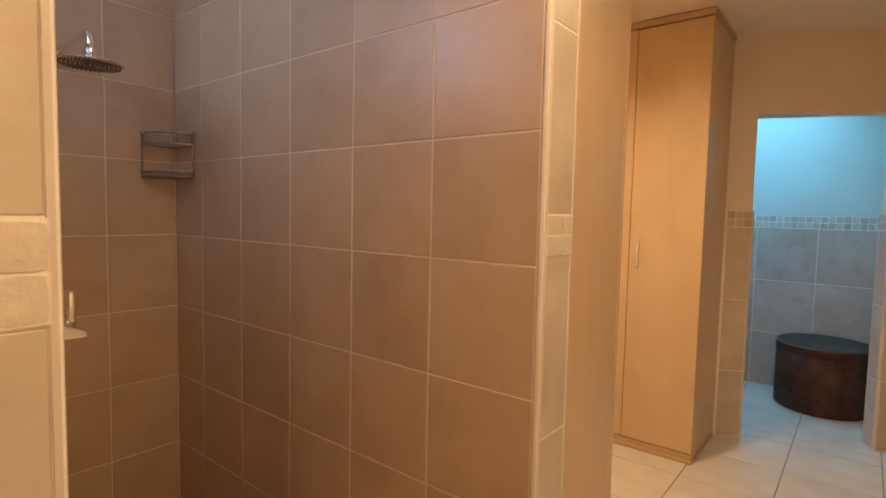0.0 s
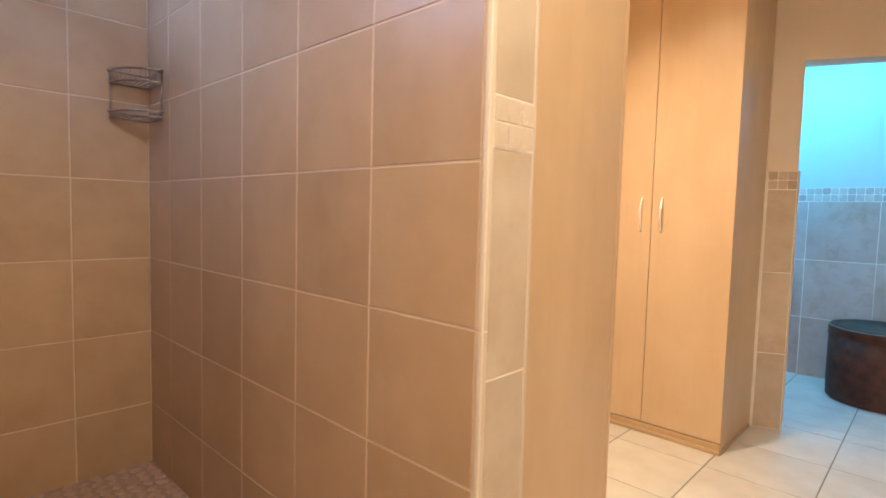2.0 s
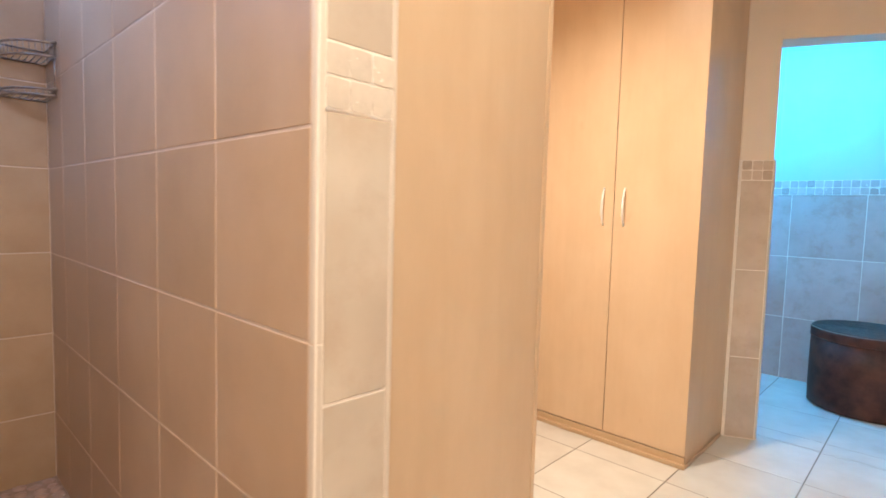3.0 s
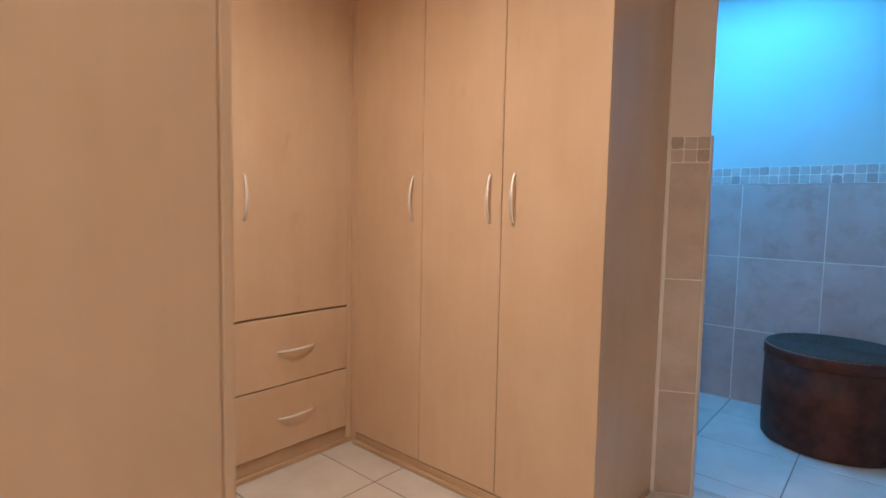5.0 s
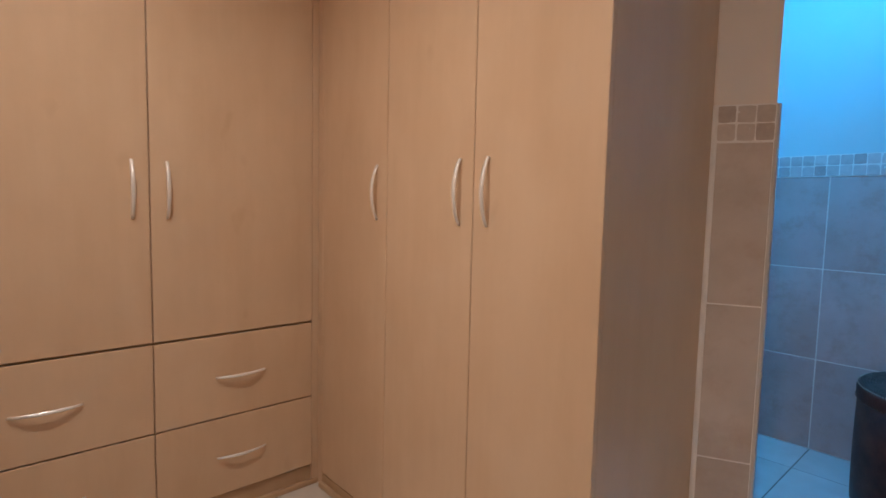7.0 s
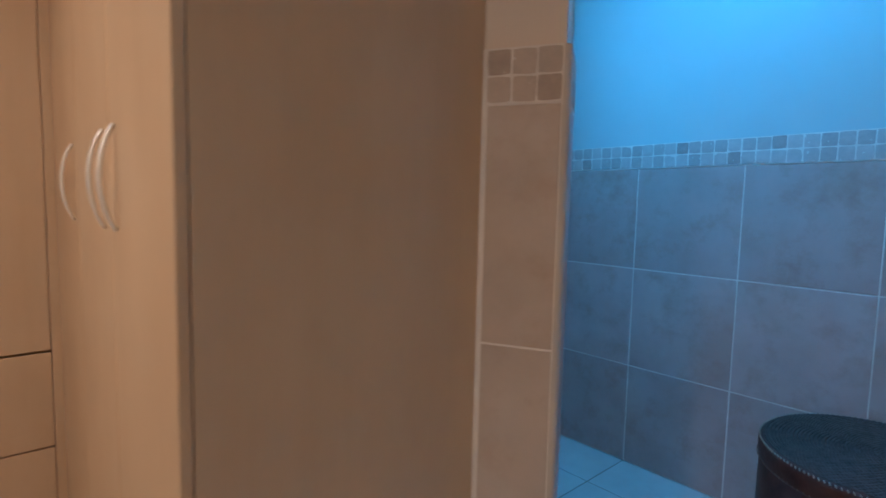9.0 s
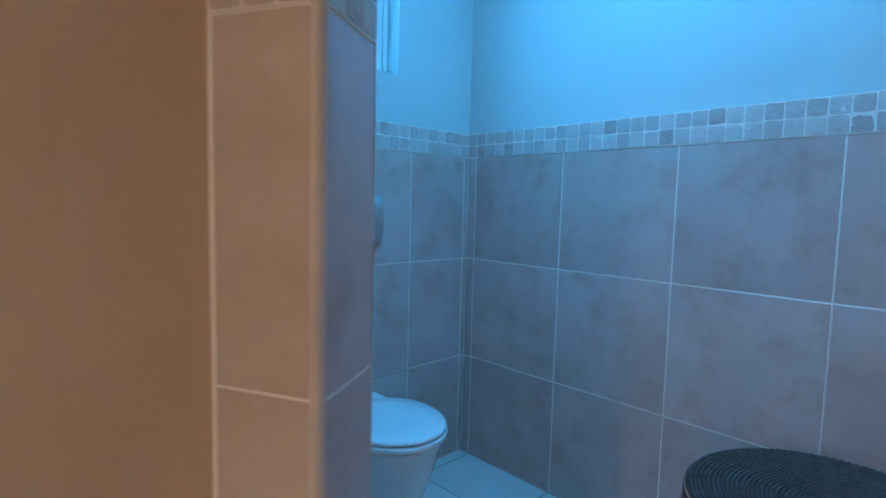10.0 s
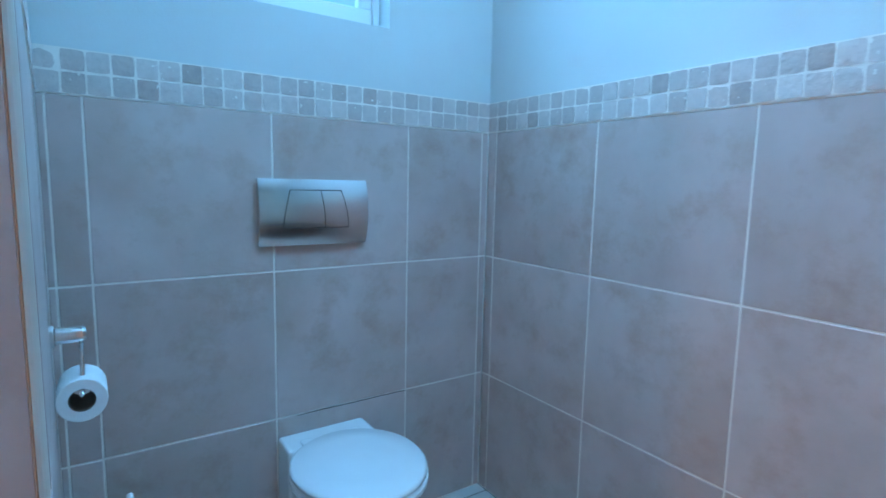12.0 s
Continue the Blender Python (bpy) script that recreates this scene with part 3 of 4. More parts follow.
def paper_holder():
    w = thing("toilet_roll_holder", (-0.720, 2.8145, 0.876), "polished chrome toilet roll holder fixed to the tiles", "toilet roll holder")
    part("rose", lathe([(0, 0), (0.022, 0), (0.022, 0.006), (0.019, 0.008), (0, 0.008)], 20), CHROME, w, "", pose(0, 0, 0, -90, 0, 0), smooth=False)
    part("arm", tube([(0, 0.004, 0), (0, 0.050, 0), (0, 0.055, 0)], [0.0165, 0.0165, 0.0140], 20), CHROME, w, "", smooth=False)
    part("hanger", tube([(0, 0.046, -0.01), (0, 0.046, -0.05), (0, 0.045, -0.095), (0.006, 0.044, -0.104), (0.016, 0.043, -0.1075), (0.040, 0.043, -0.1075)], 0.0042, 10), CHROME, w, "", smooth=True)
    return w


def paper_roll():
    w = thing("toilet_roll", (-0.792, 2.8570, 0.7520), "white paper toilet roll hanging on a chrome bar", "toilet roll")
    bm = bmesh.new()
    turn90 = Matrix.Rotation(radians(90), 4, "Y")
    lathe_into(bm, [(0.0225, 0.0), (0.0405, 0.0), (0.0420, 0.002), (0.0420, 0.096), (0.0405, 0.098), (0.0225, 0.098), (0.0225, 0.0)], 40)
    bmesh.ops.transform(bm, matrix=turn90, verts=bm.verts)
    part("paper", bm, PAPER, w, smooth=False)
    b2 = lathe_into(bmesh.new(), [(0.0223, 0.002), (0.0223, 0.096), (0.0215, 0.096), (0.0215, 0.002), (0.0223, 0.002)], 28)
    bmesh.ops.transform(b2, matrix=turn90, verts=b2.verts)
    part("core", b2, CARD, w, "dark card core")
    return w


paper_holder()
paper_roll()


def toilet_brush():
    w = thing("toilet_brush", (-0.950, 2.935, 0), "white toilet brush standing in a white holder", "toilet brush")
    part("holder", lathe([(0, 0.002), (0.045, 0.002), (0.050, 0.010), (0.047, 0.12), (0.042, 0.125), (0.038, 0.118), (0.036, 0.02), (0, 0.02)], 28), SEAT_PLASTIC, w, smooth=True)
    part("bristles", lathe([(0, 0.03), (0.026, 0.035), (0.030, 0.07), (0.026, 0.108), (0, 0.112)], 20), SEAT_PLASTIC, w, smooth=True)
    part("handle", lathe([(0.006, 0.105), (0.007, 0.20), (0.009, 0.33), (0.010, 0.385), (0.007, 0.402), (0, 0.406)], 16), SEAT_PLASTIC, w, smooth=True)
    return w


toilet_brush()


def ottoman():
    """A round leather drum with a lid, studs along the lid's rim and a woven cord top."""
    R, H = 0.315, 0.500
    w = thing("ottoman", (0.418, 3.772, 0), "round dark brown leather drum stool with woven cord top", "ottoman")
    part("body", lathe([(0, 0.002), (R - 0.02, 0.002), (R - 0.008, 0.012), (R - 0.005, 0.1), (R - 0.004, 0.25), (R - 0.006, H - 0.065), (R - 0.02, H - 0.062), (0, H - 0.062)], 64), LEATHER, w, smooth=True)
    part("lid", lathe([(0, H - 0.064), (R - 0.004, H - 0.064), (R - 0.002, H - 0.055), (R - 0.001, H - 0.016), (R - 0.004, H - 0.005), (R - 0.014, H), (0, H)], 64), LEATHER, w, smooth=True)
    def stitches(count, radius, height, size, slant):
        bm = bmesh.new()
        for k in range(count):
            a = 2 * math.pi * k / count
            m = Matrix.Translation((radius * math.cos(a), radius * math.sin(a), height)) @ Matrix.Rotation(a, 4, "Z") @ Matrix.Rotation(slant, 4, "X") @ Matrix.Diagonal((size * 0.45, size * 0.4, size, 1))
            bmesh.ops.create_icosphere(bm, subdivisions=1, radius=1.0, matrix=m)
        return bm

    for name, count, radius, height, size, slant, mat, label in (("rim_stitching", 150, R - 0.0045, H - 0.003, 0.0052, 0.6, STUD, "row of pale slanted stitches"), ("lower_stitching", 120, R - 0.0005, H - 0.058, 0.0042, 0.9, THREAD, "row of brown stitches")):
        st = part(name, stitches(count, radius, height, size, slant), mat, w, label)
        st["kind"] = "stuff"
    cords = bmesh.new()
    for q in range(30):
        r = 0.010 + q * 0.0099
        n = max(20, int(2 * math.pi * r / 0.008))
        pts = []
        for k in range(n + 1):
            a = 2 * math.pi * k / n
            lift = 0.0016 * (1 if (k + q) % 2 else -1)
            pts.append((r * math.cos(a), r * math.sin(a), H + 0.0005 + lift))
        tube_into(cords, pts, 0.0046, 5, caps=False)
    c = part("woven_top", cords, WOVEN, w, "dark woven cord top", smooth=True)
    c["kind"] = "stuff"
    return w


ottoman()


def window():
    w = tagged(new("window_1"), "white framed toilet window with frosted glass", "window", kind="structure")
    x = -1.185
    y0, y1, z0, z1 = WIN_Y0, WIN_Y1, WIN_Z0, WIN_Z1
    t = 0.022
    fr = bmesh.new()
    for a, b in (((x, y0, z0), (x + 0.05, y1, z0 + t)), ((x, y0, z1 - t), (x + 0.05, y1, z1)), ((x, y0, z0 + t), (x + 0.05, y0 + t, z1 - t)), ((x, y1 - t, z0 + t), (x + 0.05, y1, z1 - t))):
        box_into(fr, a, b, 0.003, 1)
    part("window_frame", fr, WINDOW_WHITE, w)
    sash = bmesh.new()
    q = 0.048
    a0, a1, b0, b1 = y0 + t, y1 - t, z0 + t, z1 - t
    for a, b in (((x + 0.008, a0, b0), (x + 0.040, a1, b0 + q)), ((x + 0.008, a0, b1 - q), (x + 0.040, a1, b1)), ((x + 0.008, a0, b0 + q), (x + 0.040, a0 + q, b1 - q)), ((x + 0.008, a1 - q, b0 + q), (x + 0.040, a1, b1 - q))):
        box_into(sash, a, b, 0.003, 1)
    part("sash", sash, WINDOW_WHITE, w)
    p = part("pane", box((x + 0.020, a0 + q - 0.004, b0 + q - 0.004), (x + 0.024, a1 - q + 0.004, b1 - q + 0.004)), GLASS, w)
    p.visible_shadow = False
    part("lower_gap", box((x + 0.0505, y0 + 0.002, z0 + 0.001), (x + 0.0535, y1 - 0.002, z0 + 0.005)), BLACK_GAP, w)
    return w


window()


def outside():
    """Plain daylight haze beyond the toilet's window."""
    m, t, b = material("daylight_haze", 1.0)
    b.inputs["Base Color"].default_value = (0.2, 0.3, 0.4, 1)
    b.inputs["Emission Color"].default_value = (*DAY, 1)
    b.inputs["Emission Strength"].default_value = 0.8
    tagged(part("backdrop", box((-2.42, 2.2, 0.9), (-2.40, 4.6, 3.4)), m), "pale blue daylight haze beyond the window", "backdrop", kind="structure")


outside()


def shower_window():
    w = tagged(new("window_2"), "small high white framed shower window", "window", kind="structure")
    y = -1.115
    fr = bmesh.new()
    t = 0.035
    for a, b in (((SW_X0, y, SW_Z0), (SW_X1, y + 0.04, SW_Z0 + t)), ((SW_X0, y, SW_Z1 - t), (SW_X1, y + 0.04, SW_Z1)), ((SW_X0, y, SW_Z0 + t), (SW_X0 + t, y + 0.04, SW_Z1 - t)), ((SW_X1 - t, y, SW_Z0 + t), (SW_X1, y + 0.04, SW_Z1 - t))):
        box_into(fr, a, b, 0.003, 1)
    part("window_frame", fr, WINDOW_WHITE, w)
    p = part("pane", box((SW_X0 + t, y + 0.018, SW_Z0 + t), (SW_X1 - t, y + 0.022, SW_Z1 - t)), GLASS, w)
    p.visible_shadow = False


shower_window()


# a made-up frame and pane below the toilet's fill lamp, never in view
def fill_opening():
    w = tagged(new("fill_window_3"), "white framed ceiling opening added to light the toilet", "window", kind="structure")
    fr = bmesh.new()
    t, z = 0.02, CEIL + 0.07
    for a, b in (((FILL_X0, FILL_Y0), (FILL_X1, FILL_Y0 + t)), ((FILL_X0, FILL_Y1 - t), (FILL_X1, FILL_Y1)), ((FILL_X0, FILL_Y0 + t), (FILL_X0 + t, FILL_Y1 - t)), ((FILL_X1 - t, FILL_Y0 + t), (FILL_X1, FILL_Y1 - t))):
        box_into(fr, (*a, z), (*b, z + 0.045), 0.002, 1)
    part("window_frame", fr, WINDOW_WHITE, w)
    p = part("pane", box((FILL_X0 + t, FILL_Y0 + t, z + 0.02), (FILL_X1 - t, FILL_Y1 - t, z + 0.026)), GLASS, w)
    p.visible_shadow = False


fill_opening()


# ---- the shower ----
def shower_head():
    w = thing("rain_shower", (SHOWER_X, -0.488, 1.925), "round chrome rain shower head on a bent wall arm", "shower")
    X = 0.450
    part("rose", lathe([(0, 0), (0.030, 0), (0.030, 0.004), (0.022, 0.012), (0, 0.012)], 24), CHROME, w, "", pose(0, 0, 0.085, 0, 90, 0), smooth=False)
    part("arm", tube([(0.005, 0, 0.085), (0.20, 0, 0.094), (X - 0.050, 0, 0.104), (X - 0.030, 0, 0.103), (X - 0.014, 0, 0.095), (X - 0.003, 0, 0.082), (X, 0, 0.064), (X, 0, 0.02)], 0.0110, 14), CHROME, w, "", smooth=True)
    part("joint_nut", lathe([(0, 0.004), (0.015, 0.004), (0.018, 0.010), (0.018, 0.020), (0.014, 0.025), (0.0175, 0.029), (0.0175, 0.040), (0.0125, 0.045), (0, 0.045)], 20), CHROME, w, "", (X, 0, 0), smooth=False)
    d = part("disc", lathe([(0, 0.006), (0.025, 0.006), (0.090, -0.002), (0.099, -0.005), (0.102, -0.009), (0.098, -0.013), (0, -0.013)], 48), CHROME, w, "", (X, 0, 0), smooth=False)
    noz = bmesh.new()
    for q in range(1, 8):
        for k in range(q * 6):
            a = 2 * math.pi * k / (q * 6)
            r = q * 0.0128
            bmesh.ops.create_cone(noz, cap_ends=True, segments=6, radius1=0.0022, radius2=0.0028, depth=0.004, matrix=Matrix.Translation((r * math.cos(a), r * math.sin(a), -0.015)))
    z = part("spray_face", noz, CARD, d, "small dark rubber nozzles")
    z["kind"] = "stuff"
    return w


shower_head()


def mixer_tap():
    """On the shower's inner south wall, a wedge that reaches into the room along +y with an upright lever."""
    w = thing("shower_tap", (-0.20, -0.994, 1.258), "chrome wedge shaped shower tap with upright lever", "tap")
    part("flange", lathe([(0, 0), (0.034, 0), (0.033, 0.004), (0.028, 0.006), (0, 0.006)], 28), CHROME, w, "", pose(0, 0, 0.012, -90, 0, 0), smooth=False)
    wedge = bmesh.new()
    for x in (-0.021, 0.021):
        for y, z in ((0.006, -0.004), (0.006, 0.030), (0.024, 0.028), (0.074, 0.004), (0.076, -0.004)):
            wedge.verts.new((x * (1 - y * 3.0), y, z))
    bmesh.ops.convex_hull(wedge, input=wedge.verts)
    bmesh.ops.dissolve_limit(wedge, angle_limit=0.02, verts=wedge.verts, edges=wedge.edges)
    bmesh.ops.bevel(wedge, geom=list(wedge.edges), offset=0.002, segments=2, affect="EDGES", profile=0.5)
    part("body", wedge, CHROME, w)
    part("lever", tube([(0, 0.058, 0.006), (0, 0.060, 0.030), (0, 0.061, 0.056), (0, 0.061, 0.059)], [0.0085, 0.0070, 0.0060, 0.0040], 12), CHROME, w, "", smooth=True)
    return w


mixer_tap()


def caddy():
    """Two-tier wire corner basket; the corner is at the origin, the tiers reach along +x and -y."""
    w = thing("shower_caddy", (SHOWER_X, 0.0, 1.556), "two tier chrome wire corner caddy in the shower", "shower caddy")
    L, K = 0.150, 1.22

    def tier(name, z, height):
        bm = bmesh.new()
        arc = [(K * L * math.sin(a) * 0.98 + 0.004, -L * math.cos(a) * 0.98 - 0.004) for a in (math.pi / 2 * k / 12 for k in range(13))]
        for h in (0.0, height):
            tube_into(bm, [(0.004, -L, z + h)] + [(p, q, z + h) for p, q in arc] + [(K * L, -0.004, z + h)], 0.0050, 8)
            tube_into(bm, [(0.004, -L, z + h), (0.004, -0.004, z + h), (K * L, -0.004, z + h)], 0.0036, 8)
        for p, q in arc:
            tube_into(bm, [(p, q, z), (p, q, z + height)], 0.0018, 6)
        for k in range(1, 8):
            y = -L * k / 8
            reach = K * math.sqrt(max(0.0, (L * 0.98) ** 2 - y * y))
            tube_into(bm, [(0.004, y, z), (reach, y, z)], 0.0018, 6)
        return part(name, bm, WIRE, w, "", smooth=True)

    tier("upper_basket", 0.155, 0.050)
    tier("lower_tray", 0.010, 0.022)
    for p, q in ((0.006, -L), (K * L, -0.006)):
        part("side_wire", tube([(p, q, 0.0), (p, q, 0.20)], 0.003, 8), WIRE, w, "", smooth=True)
        part("wall_boss", lathe([(0, -0.006), (0.010, -0.006), (0.012, 0.0), (0.010, 0.006), (0, 0.006)], 12), WIRE, w, "", (p, q, 0.207), smooth=True)
        part("wall_boss", lathe([(0, -0.006), (0.010, -0.006), (0.012, 0.0), (0.010, 0.006), (0, 0.006)], 12), WIRE, w, "", (p, q, 0.036), smooth=True)
    return w


caddy()


# ---- ceiling lamps ----
def downlight(x, y):
    w = thing("downlight", (x, y, CEIL), "small round recessed halogen downlight assumed in the ceiling", "ceiling light", "ceiling downlights")
    part("rim", lathe([(0.036, -0.001), (0.048, -0.001), (0.050, -0.004), (0.046, -0.007), (0.036, -0.004), (0.036, -0.001)], 28), WINDOW_WHITE, w, smooth=False)
    part("lamp", lathe([(0, -0.002), (0.034, -0.002), (0.034, -0.0005), (0, -0.0005)], 24), LAMP_FACE, w, "glowing warm lamp")


# every lamp gets a fitting, the added first one too
for dx, dy, watts, cone, soft_edge in DOWNLIGHTS:
    downlight(dx, dy)

SHOWER_FLOOR = plain("pebble_grout", (0.40, 0.29, 0.235), 0.85, 0, 0.12, 20, 0.3, 120)
PEBBLE = mosaic_stone("pink_pebble", (0.50, 0.345, 0.29), 0.5, 0.3)
shower_floor = tagged(part("shower_floor", box((SHOWER_X, -0.994, -0.0030), (-0.012, 0.0, 0.004)), SHOWER_FLOOR), "pinkish brown pebble floor of the shower", "floor", kind="structure")


def pebbles():
    """Flat rounded stones bedded close together, each of its own outline."""
    rng = random.Random(77)
    bm = bmesh.new()
    pitch = 0.052
    for row in range(19):
        for col in range(37):
            cx, cy = SHOWER_X + 0.03 + (col + 0.5 * (row % 2)) * pitch, -0.03 - row * 0.0505
            if cx > -0.04:
                continue
            cx, cy = cx + rng.uniform(-0.006, 0.006), cy + rng.uniform(-0.006, 0.006)
            a0, rx, ry, h = rng.uniform(0, 3.14), rng.uniform(0.020, 0.028), rng.uniform(0.018, 0.024), rng.uniform(0.007, 0.011)
            wob = [rng.uniform(0.88, 1.1) for _ in range(9)]
            rings = []
            for scale, z in ((1.0, 0.003), (0.93, 0.003 + h * 0.6), (0.66, 0.003 + h)):
                ring = []
                for k in range(9):
                    a = 2 * math.pi * k / 9
                    p, q = rx * scale * wob[k] * math.cos(a), ry * scale * wob[k] * math.sin(a)
                    ring.append(bm.verts.new((cx + p * math.cos(a0) - q * math.sin(a0), cy + p * math.sin(a0) + q * math.cos(a0), z)))
                rings.append(ring)
            for r0, r1 in zip(rings, rings[1:]):
                for k in range(9):
                    bm.faces.new((r0[k], r0[(k + 1) % 9], r1[(k + 1) % 9], r1[k]))
            bm.faces.new(rings[-1])
    ob = part("pebbles", bm, PEBBLE, shower_floor, "pinkish brown rounded pebbles", smooth=True)
    ob["kind"] = "stuff"


pebbles()

# ---- pieces: tiles of walls and floor ----
SHOWER_Z = [0.0, 0.285, 0.621, 0.958, 1.300, 1.637, 1.972, 2.305, CEIL - 0.002]
# shower's long wall
grout_bed(wall_shower, (SHOWER_X, 0.0014, 0.0), (-0.004, BED - 0.0005, CEIL - 0.001), SHOWER_GROUT)
tile_wall(wall_shower, (SHOWER_X, BED - 0.0004, 0), 0, [0.0, 0.252, 0.574, 0.909, 1.252, 1.592, 1.938], SHOWER_Z, SHOWER_TILE, 0.0052, BED - 0.0002)
# shower's back wall
grout_bed(wall_west, (SHOWER_X - BED + 0.0005, -0.994, 0.0), (SHOWER_X - 0.0014, 0.0, CEIL - 0.001), SHOWER_GROUT)
tile_wall(wall_west, (SHOWER_X - BED + 0.0004, -0.994, 0), 90, [0.0, 0.029, 0.366, 0.698, 0.994], SHOWER_Z, SHOWER_TILE, 0.0052, BED - 0.0002)
# shower's inner south side
grout_bed(wall_jamb, (SHOWER_X, -0.994 - BED + 0.0005, 0.0), (-0.004, -0.994 - 0.0014, 1.972), SHOWER_GROUT)
tile_wall(wall_jamb, (-0.017, -0.994 - BED + 0.0004, 0), 180, [0.0, 0.346, 0.686, 1.029, 1.364, 1.686, 1.938], SHOWER_Z[:7], SHOWER_TILE, 0.0052, BED - 0.0002)

END_Z = [0.0, 0.384, 0.854, 1.325]
END_Z2 = [1.430, 1.900, 2.370, CEIL - 0.002]
for w, y0, y1, corner, seed in ((wall_shower, 0.014, 0.150, 0.0, 11), (wall_jamb, -1.440, -1.0065, -0.994, 12)):
    grout_bed(w, (-BED + 0.0005, min(y0, corner) + 0.002, 0.0), (-0.0013, max(y1, corner) - 0.002, CEIL - 0.001))
    drop = 0.0 if seed == 11 else 0.014
    tile_wall(w, (-BED + 0.0004, y0, -drop), 90, [0.0, y1 - y0], [drop] + END_Z[1:], CREAM_TILE, 0.005, BED - 0.0002)
    tile_wall(w, (-BED + 0.0004, y0, -drop), 90, [0.0, y1 - y0], END_Z2, CREAM_TILE, 0.005, BED - 0.0002)
    mosaic_band(w, (-BED + 0.0004, y0, 1.327 - drop), 90, y1 - y0, 0.047, random.Random(seed), 0.0016, ("c", "c"))
for z0, z1 in ((0.0, 0.955), (0.958, CEIL - 0.002)):
    quarter_round(wall_shower, -0.013, 0.013, z0, z1, 0.0145, -math.pi / 2)
    quarter_round(wall_jamb, -0.013, -0.994 - 0.013, z0, z1, 0.0145, 0.0)
part("edge_bead", box((-0.0085, 0.1480, 0.0), (0.0022, 0.1590, CEIL - 0.002), 0.003, 2), TRIM_CREAM, wall_shower)

# partition: tiled strips with a mosaic border beside the opening
PART_Z = [0.0, 0.440, 0.907, 1.376]
STRIP = 0.158
turn_skew = math.degrees(SKEW)
for foot, run, west in ((in_plan(CORNER_W, -STRIP, BED - 0.0004), STRIP - 0.013, True), (in_plan(CORNER_E, 0.013, BED - 0.0004), 0.86, False)):
    part("grout", box((-0.002, 0.0003, 0), (run + 0.003, -0.0086, 1.482)), GROUT, wall_part, "", pose(foot[0], foot[1], 0, 0, 0, turn_skew))
    xs = [0.0, run] if west else steps(0.0, run, 0.44, 0.44)
    tile_wall(wall_part, (foot[0], foot[1], 0), turn_skew, xs, PART_Z, PILLAR_TILE, 0.0042, BED - 0.0002)
    mosaic_band(wall_part, (foot[0], foot[1], 1.378), turn_skew, run, 0.0535, random.Random(21), 0.0035, ("sst", "tss"))
    if west:
        part("caulk_bead", box((-0.1005, foot[1] - 0.0075, 0.0), (foot[0] + 0.001, foot[1] + 0.016, 1.484), 0.002, 1), GROUT, wall_part)
        part("plaster_edge", box((-0.1008, foot[1] - 0.0030, 1.4845), (-0.0947, foot[1] + 0.030, CEIL - 0.001)), PAINT_CREAM, wall_part)
# reveals of the opening
west_foot = CORNER_W + REVEAL * 0.012 - R_OUT * (BED - 0.0004)
for foot, turn, run in ((tuple(west_foot), math.degrees(math.atan2(REVEAL.y, REVEAL.x)), (INNER_W - CORNER_W).length - 0.024), (in_plan(CORNER_E, BED - 0.0004, THICK - 0.013), turn_skew - 90, THICK - 0.026)):
    part("grout", box((-0.003, 0.0003, 0), (run + 0.003, -0.0086, 1.482)), GROUT, wall_part, "", pose(foot[0], foot[1], 0, 0, 0, turn))
    tile_wall(wall_part, (foot[0], foot[1], 0), turn, [0.0, run], [0.0, 0.440, 0.905, 1.376], WALL_TILE, 0.0042, BED - 0.0002)
    mosaic_band(wall_part, (foot[0], foot[1], 1.378), turn, run, 0.0495, random.Random(31), 0.0035, ("sts", "sst"))
for q, start in ((in_plan(CORNER_W, -0.013, 0.013), -math.pi / 2 + SKEW), (tuple(INNER_W - REVEAL * 0.013 - R_OUT * 0.013), math.atan2(R_OUT.y, R_OUT.x)), (in_plan(CORNER_E, 0.013, 0.013), math.pi + SKEW), (in_plan(CORNER_E, 0.013, THICK - 0.013), math.pi / 2 + SKEW)):
    quarter_round(wall_part, q[0], q[1], 0.0, 1.481, 0.0142, start)

# toilet room: three rows of tiles and a mosaic border
ROOM_Z = [0.0, 0.458, 0.909, 1.360]
grout_bed(wall_toilet, (TOILET_X - BED + 0.0005, PART_BACK, 0.0), (TOILET_X - 0.0012, NORTH_Y, 1.464))
tile_wall(wall_toilet, (TOILET_X - BED + 0.0004, PART_BACK, 0), 90, [0.0, 0.018, 0.090, 0.530, 0.977, 1.286, 1.314], ROOM_Z, WALL_TILE, 0.0048, BED - 0.0002)
mosaic_band(wall_toilet, (TOILET_X - BED + 0.0004, PART_BACK, 1.361), 90, NORTH_Y - PART_BACK, 0.0505, random.Random(41), 0.0040, ("pmpmbppmpmppmppmpmmppmmppp", "pmpmppbppmpmmpbpbppmpmpmmp"))
grout_bed(wall_north, (TOILET_X, NORTH_Y + 0.0012, 0.0), (EAST - 0.002, NORTH_Y + BED - 0.0005, 1.464))
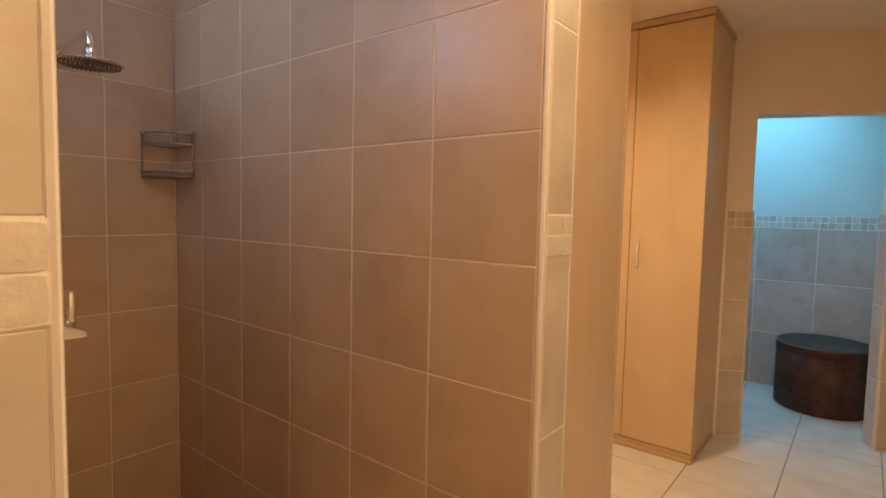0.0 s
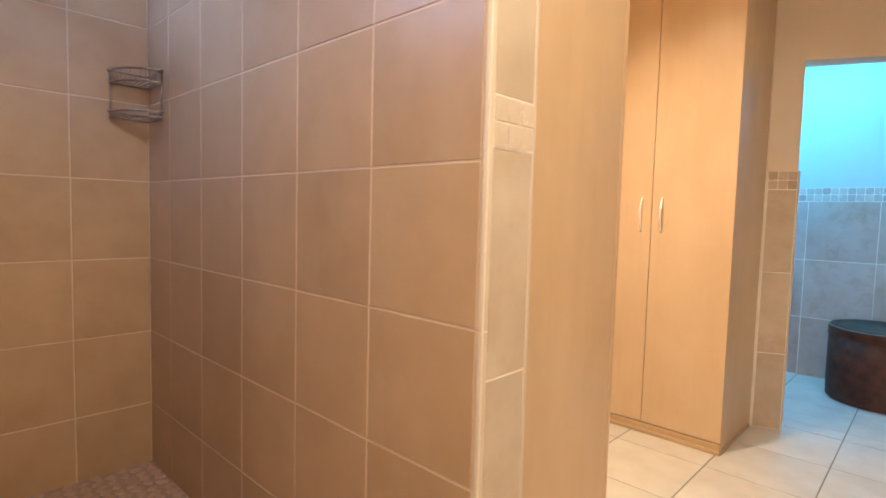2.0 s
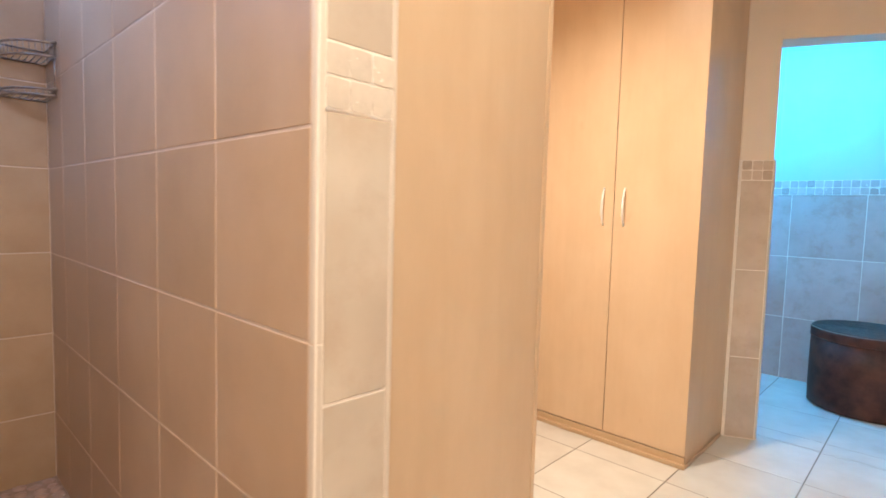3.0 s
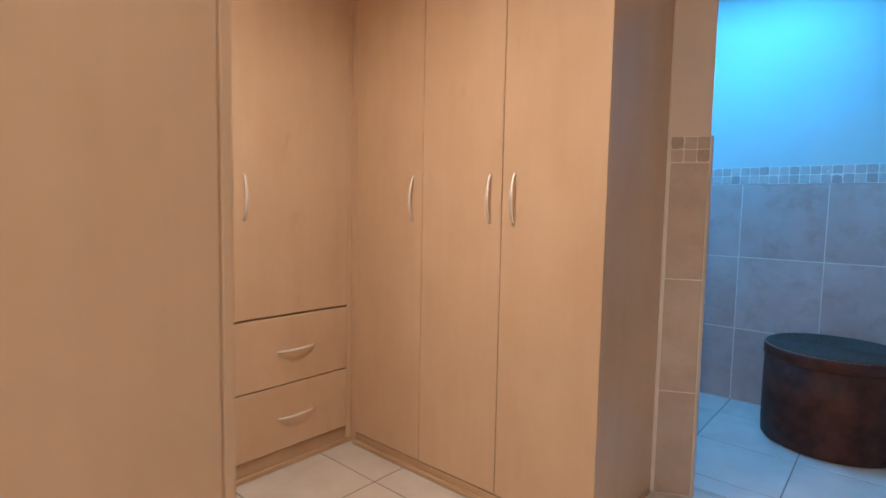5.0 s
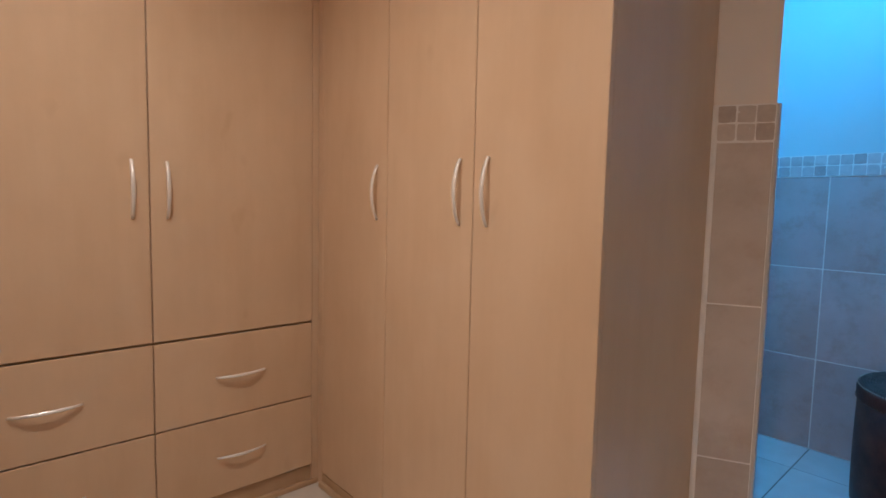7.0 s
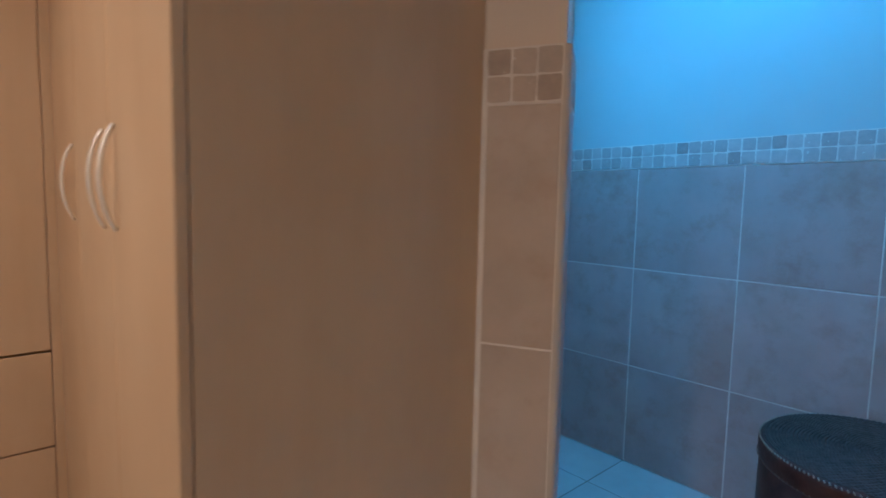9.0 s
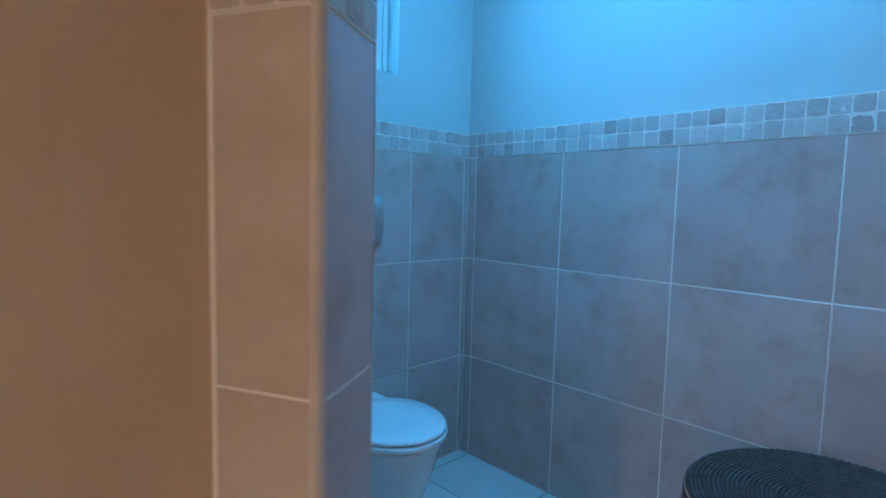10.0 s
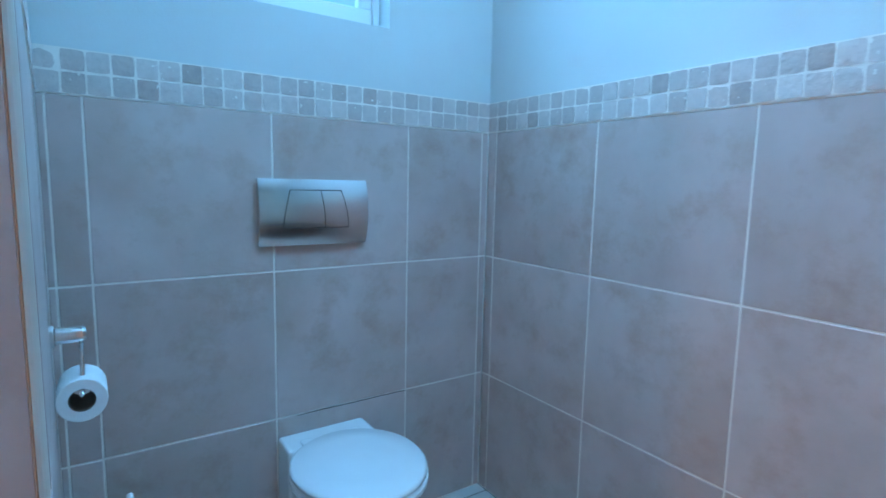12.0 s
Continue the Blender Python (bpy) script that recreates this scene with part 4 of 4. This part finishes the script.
tile_wall(wall_north, (TOILET_X, NORTH_Y + BED - 0.0004, 0), 0, [0.0, 0.045, 0.496, 0.934, 1.370, 1.810, 2.250, 2.65], ROOM_Z, WALL_TILE, 0.0048, BED - 0.0002)
mosaic_band(wall_north, (TOILET_X, NORTH_Y + BED - 0.0004, 1.361), 0, EAST - TOILET_X - 0.005, 0.0505, random.Random(42), 0.0040, ("mbmpbpmmpmpmppmppbpppppmpp", "pmpmmpmpmmpmpbmmmpmmbppmpm"))
BACK_FOOT = (W_BACK[0] - 0.006, W_BACK[1] + 0.0006)
part("grout", box((-0.003, 0.0003, 0), (1.036, -0.0086, 1.464)), GROUT, wall_part, "", pose(*BACK_FOOT, 0, 0, 0, BACK_TURN))
tile_wall(wall_part, (*BACK_FOOT, 0), BACK_TURN, [0.0, 0.33, 0.77, 1.036], ROOM_Z, WALL_TILE, 0.0048, BED - 0.0002)
mosaic_band(wall_part, (*BACK_FOOT, 1.361), BACK_TURN, 1.034, 0.0505, random.Random(43))
# a hairline crack along the lowest joint behind the toilet
part("joint_crack", tube([(TOILET_X - 0.0002, 3.39, 0.4545), (TOILET_X - 0.0002, 3.47, 0.4560), (TOILET_X - 0.0002, 3.56, 0.4548), (TOILET_X - 0.0002, 3.68, 0.4562), (TOILET_X - 0.0002, 3.772, 0.4552)], 0.0011, 6), BLACK_GAP, wall_toilet)


def floor_tiles(xs, ys):
    lay_flat = pose(0, 0, 0, -90, 0, 0)
    for x0, x1 in zip(xs, xs[1:]):
        for y0, y1 in zip(ys, ys[1:]):
            w, h = x1 - x0 - 0.005, y1 - y0 - 0.005
            if w > 0.01 and h > 0.01:
                me = piece_mesh(w, h, 0.007, FLOOR_TILE, 0.0012)
                # the tile's front (-y) turned up, its height along +y
                lay("tile", me, floor, pose(x0 + 0.0025, y0 + 0.0025, -0.007 + random.uniform(-0.0003, 0.0003), -90, 0, 0))


FX = steps(-2.0, EAST, 0.4435, -0.117)
floor_tiles(FX, steps(SOUTH, 2.79, 0.4435, 1.884))
floor_tiles(FX, steps(2.79, NORTH_Y, 0.4435, 3.370))
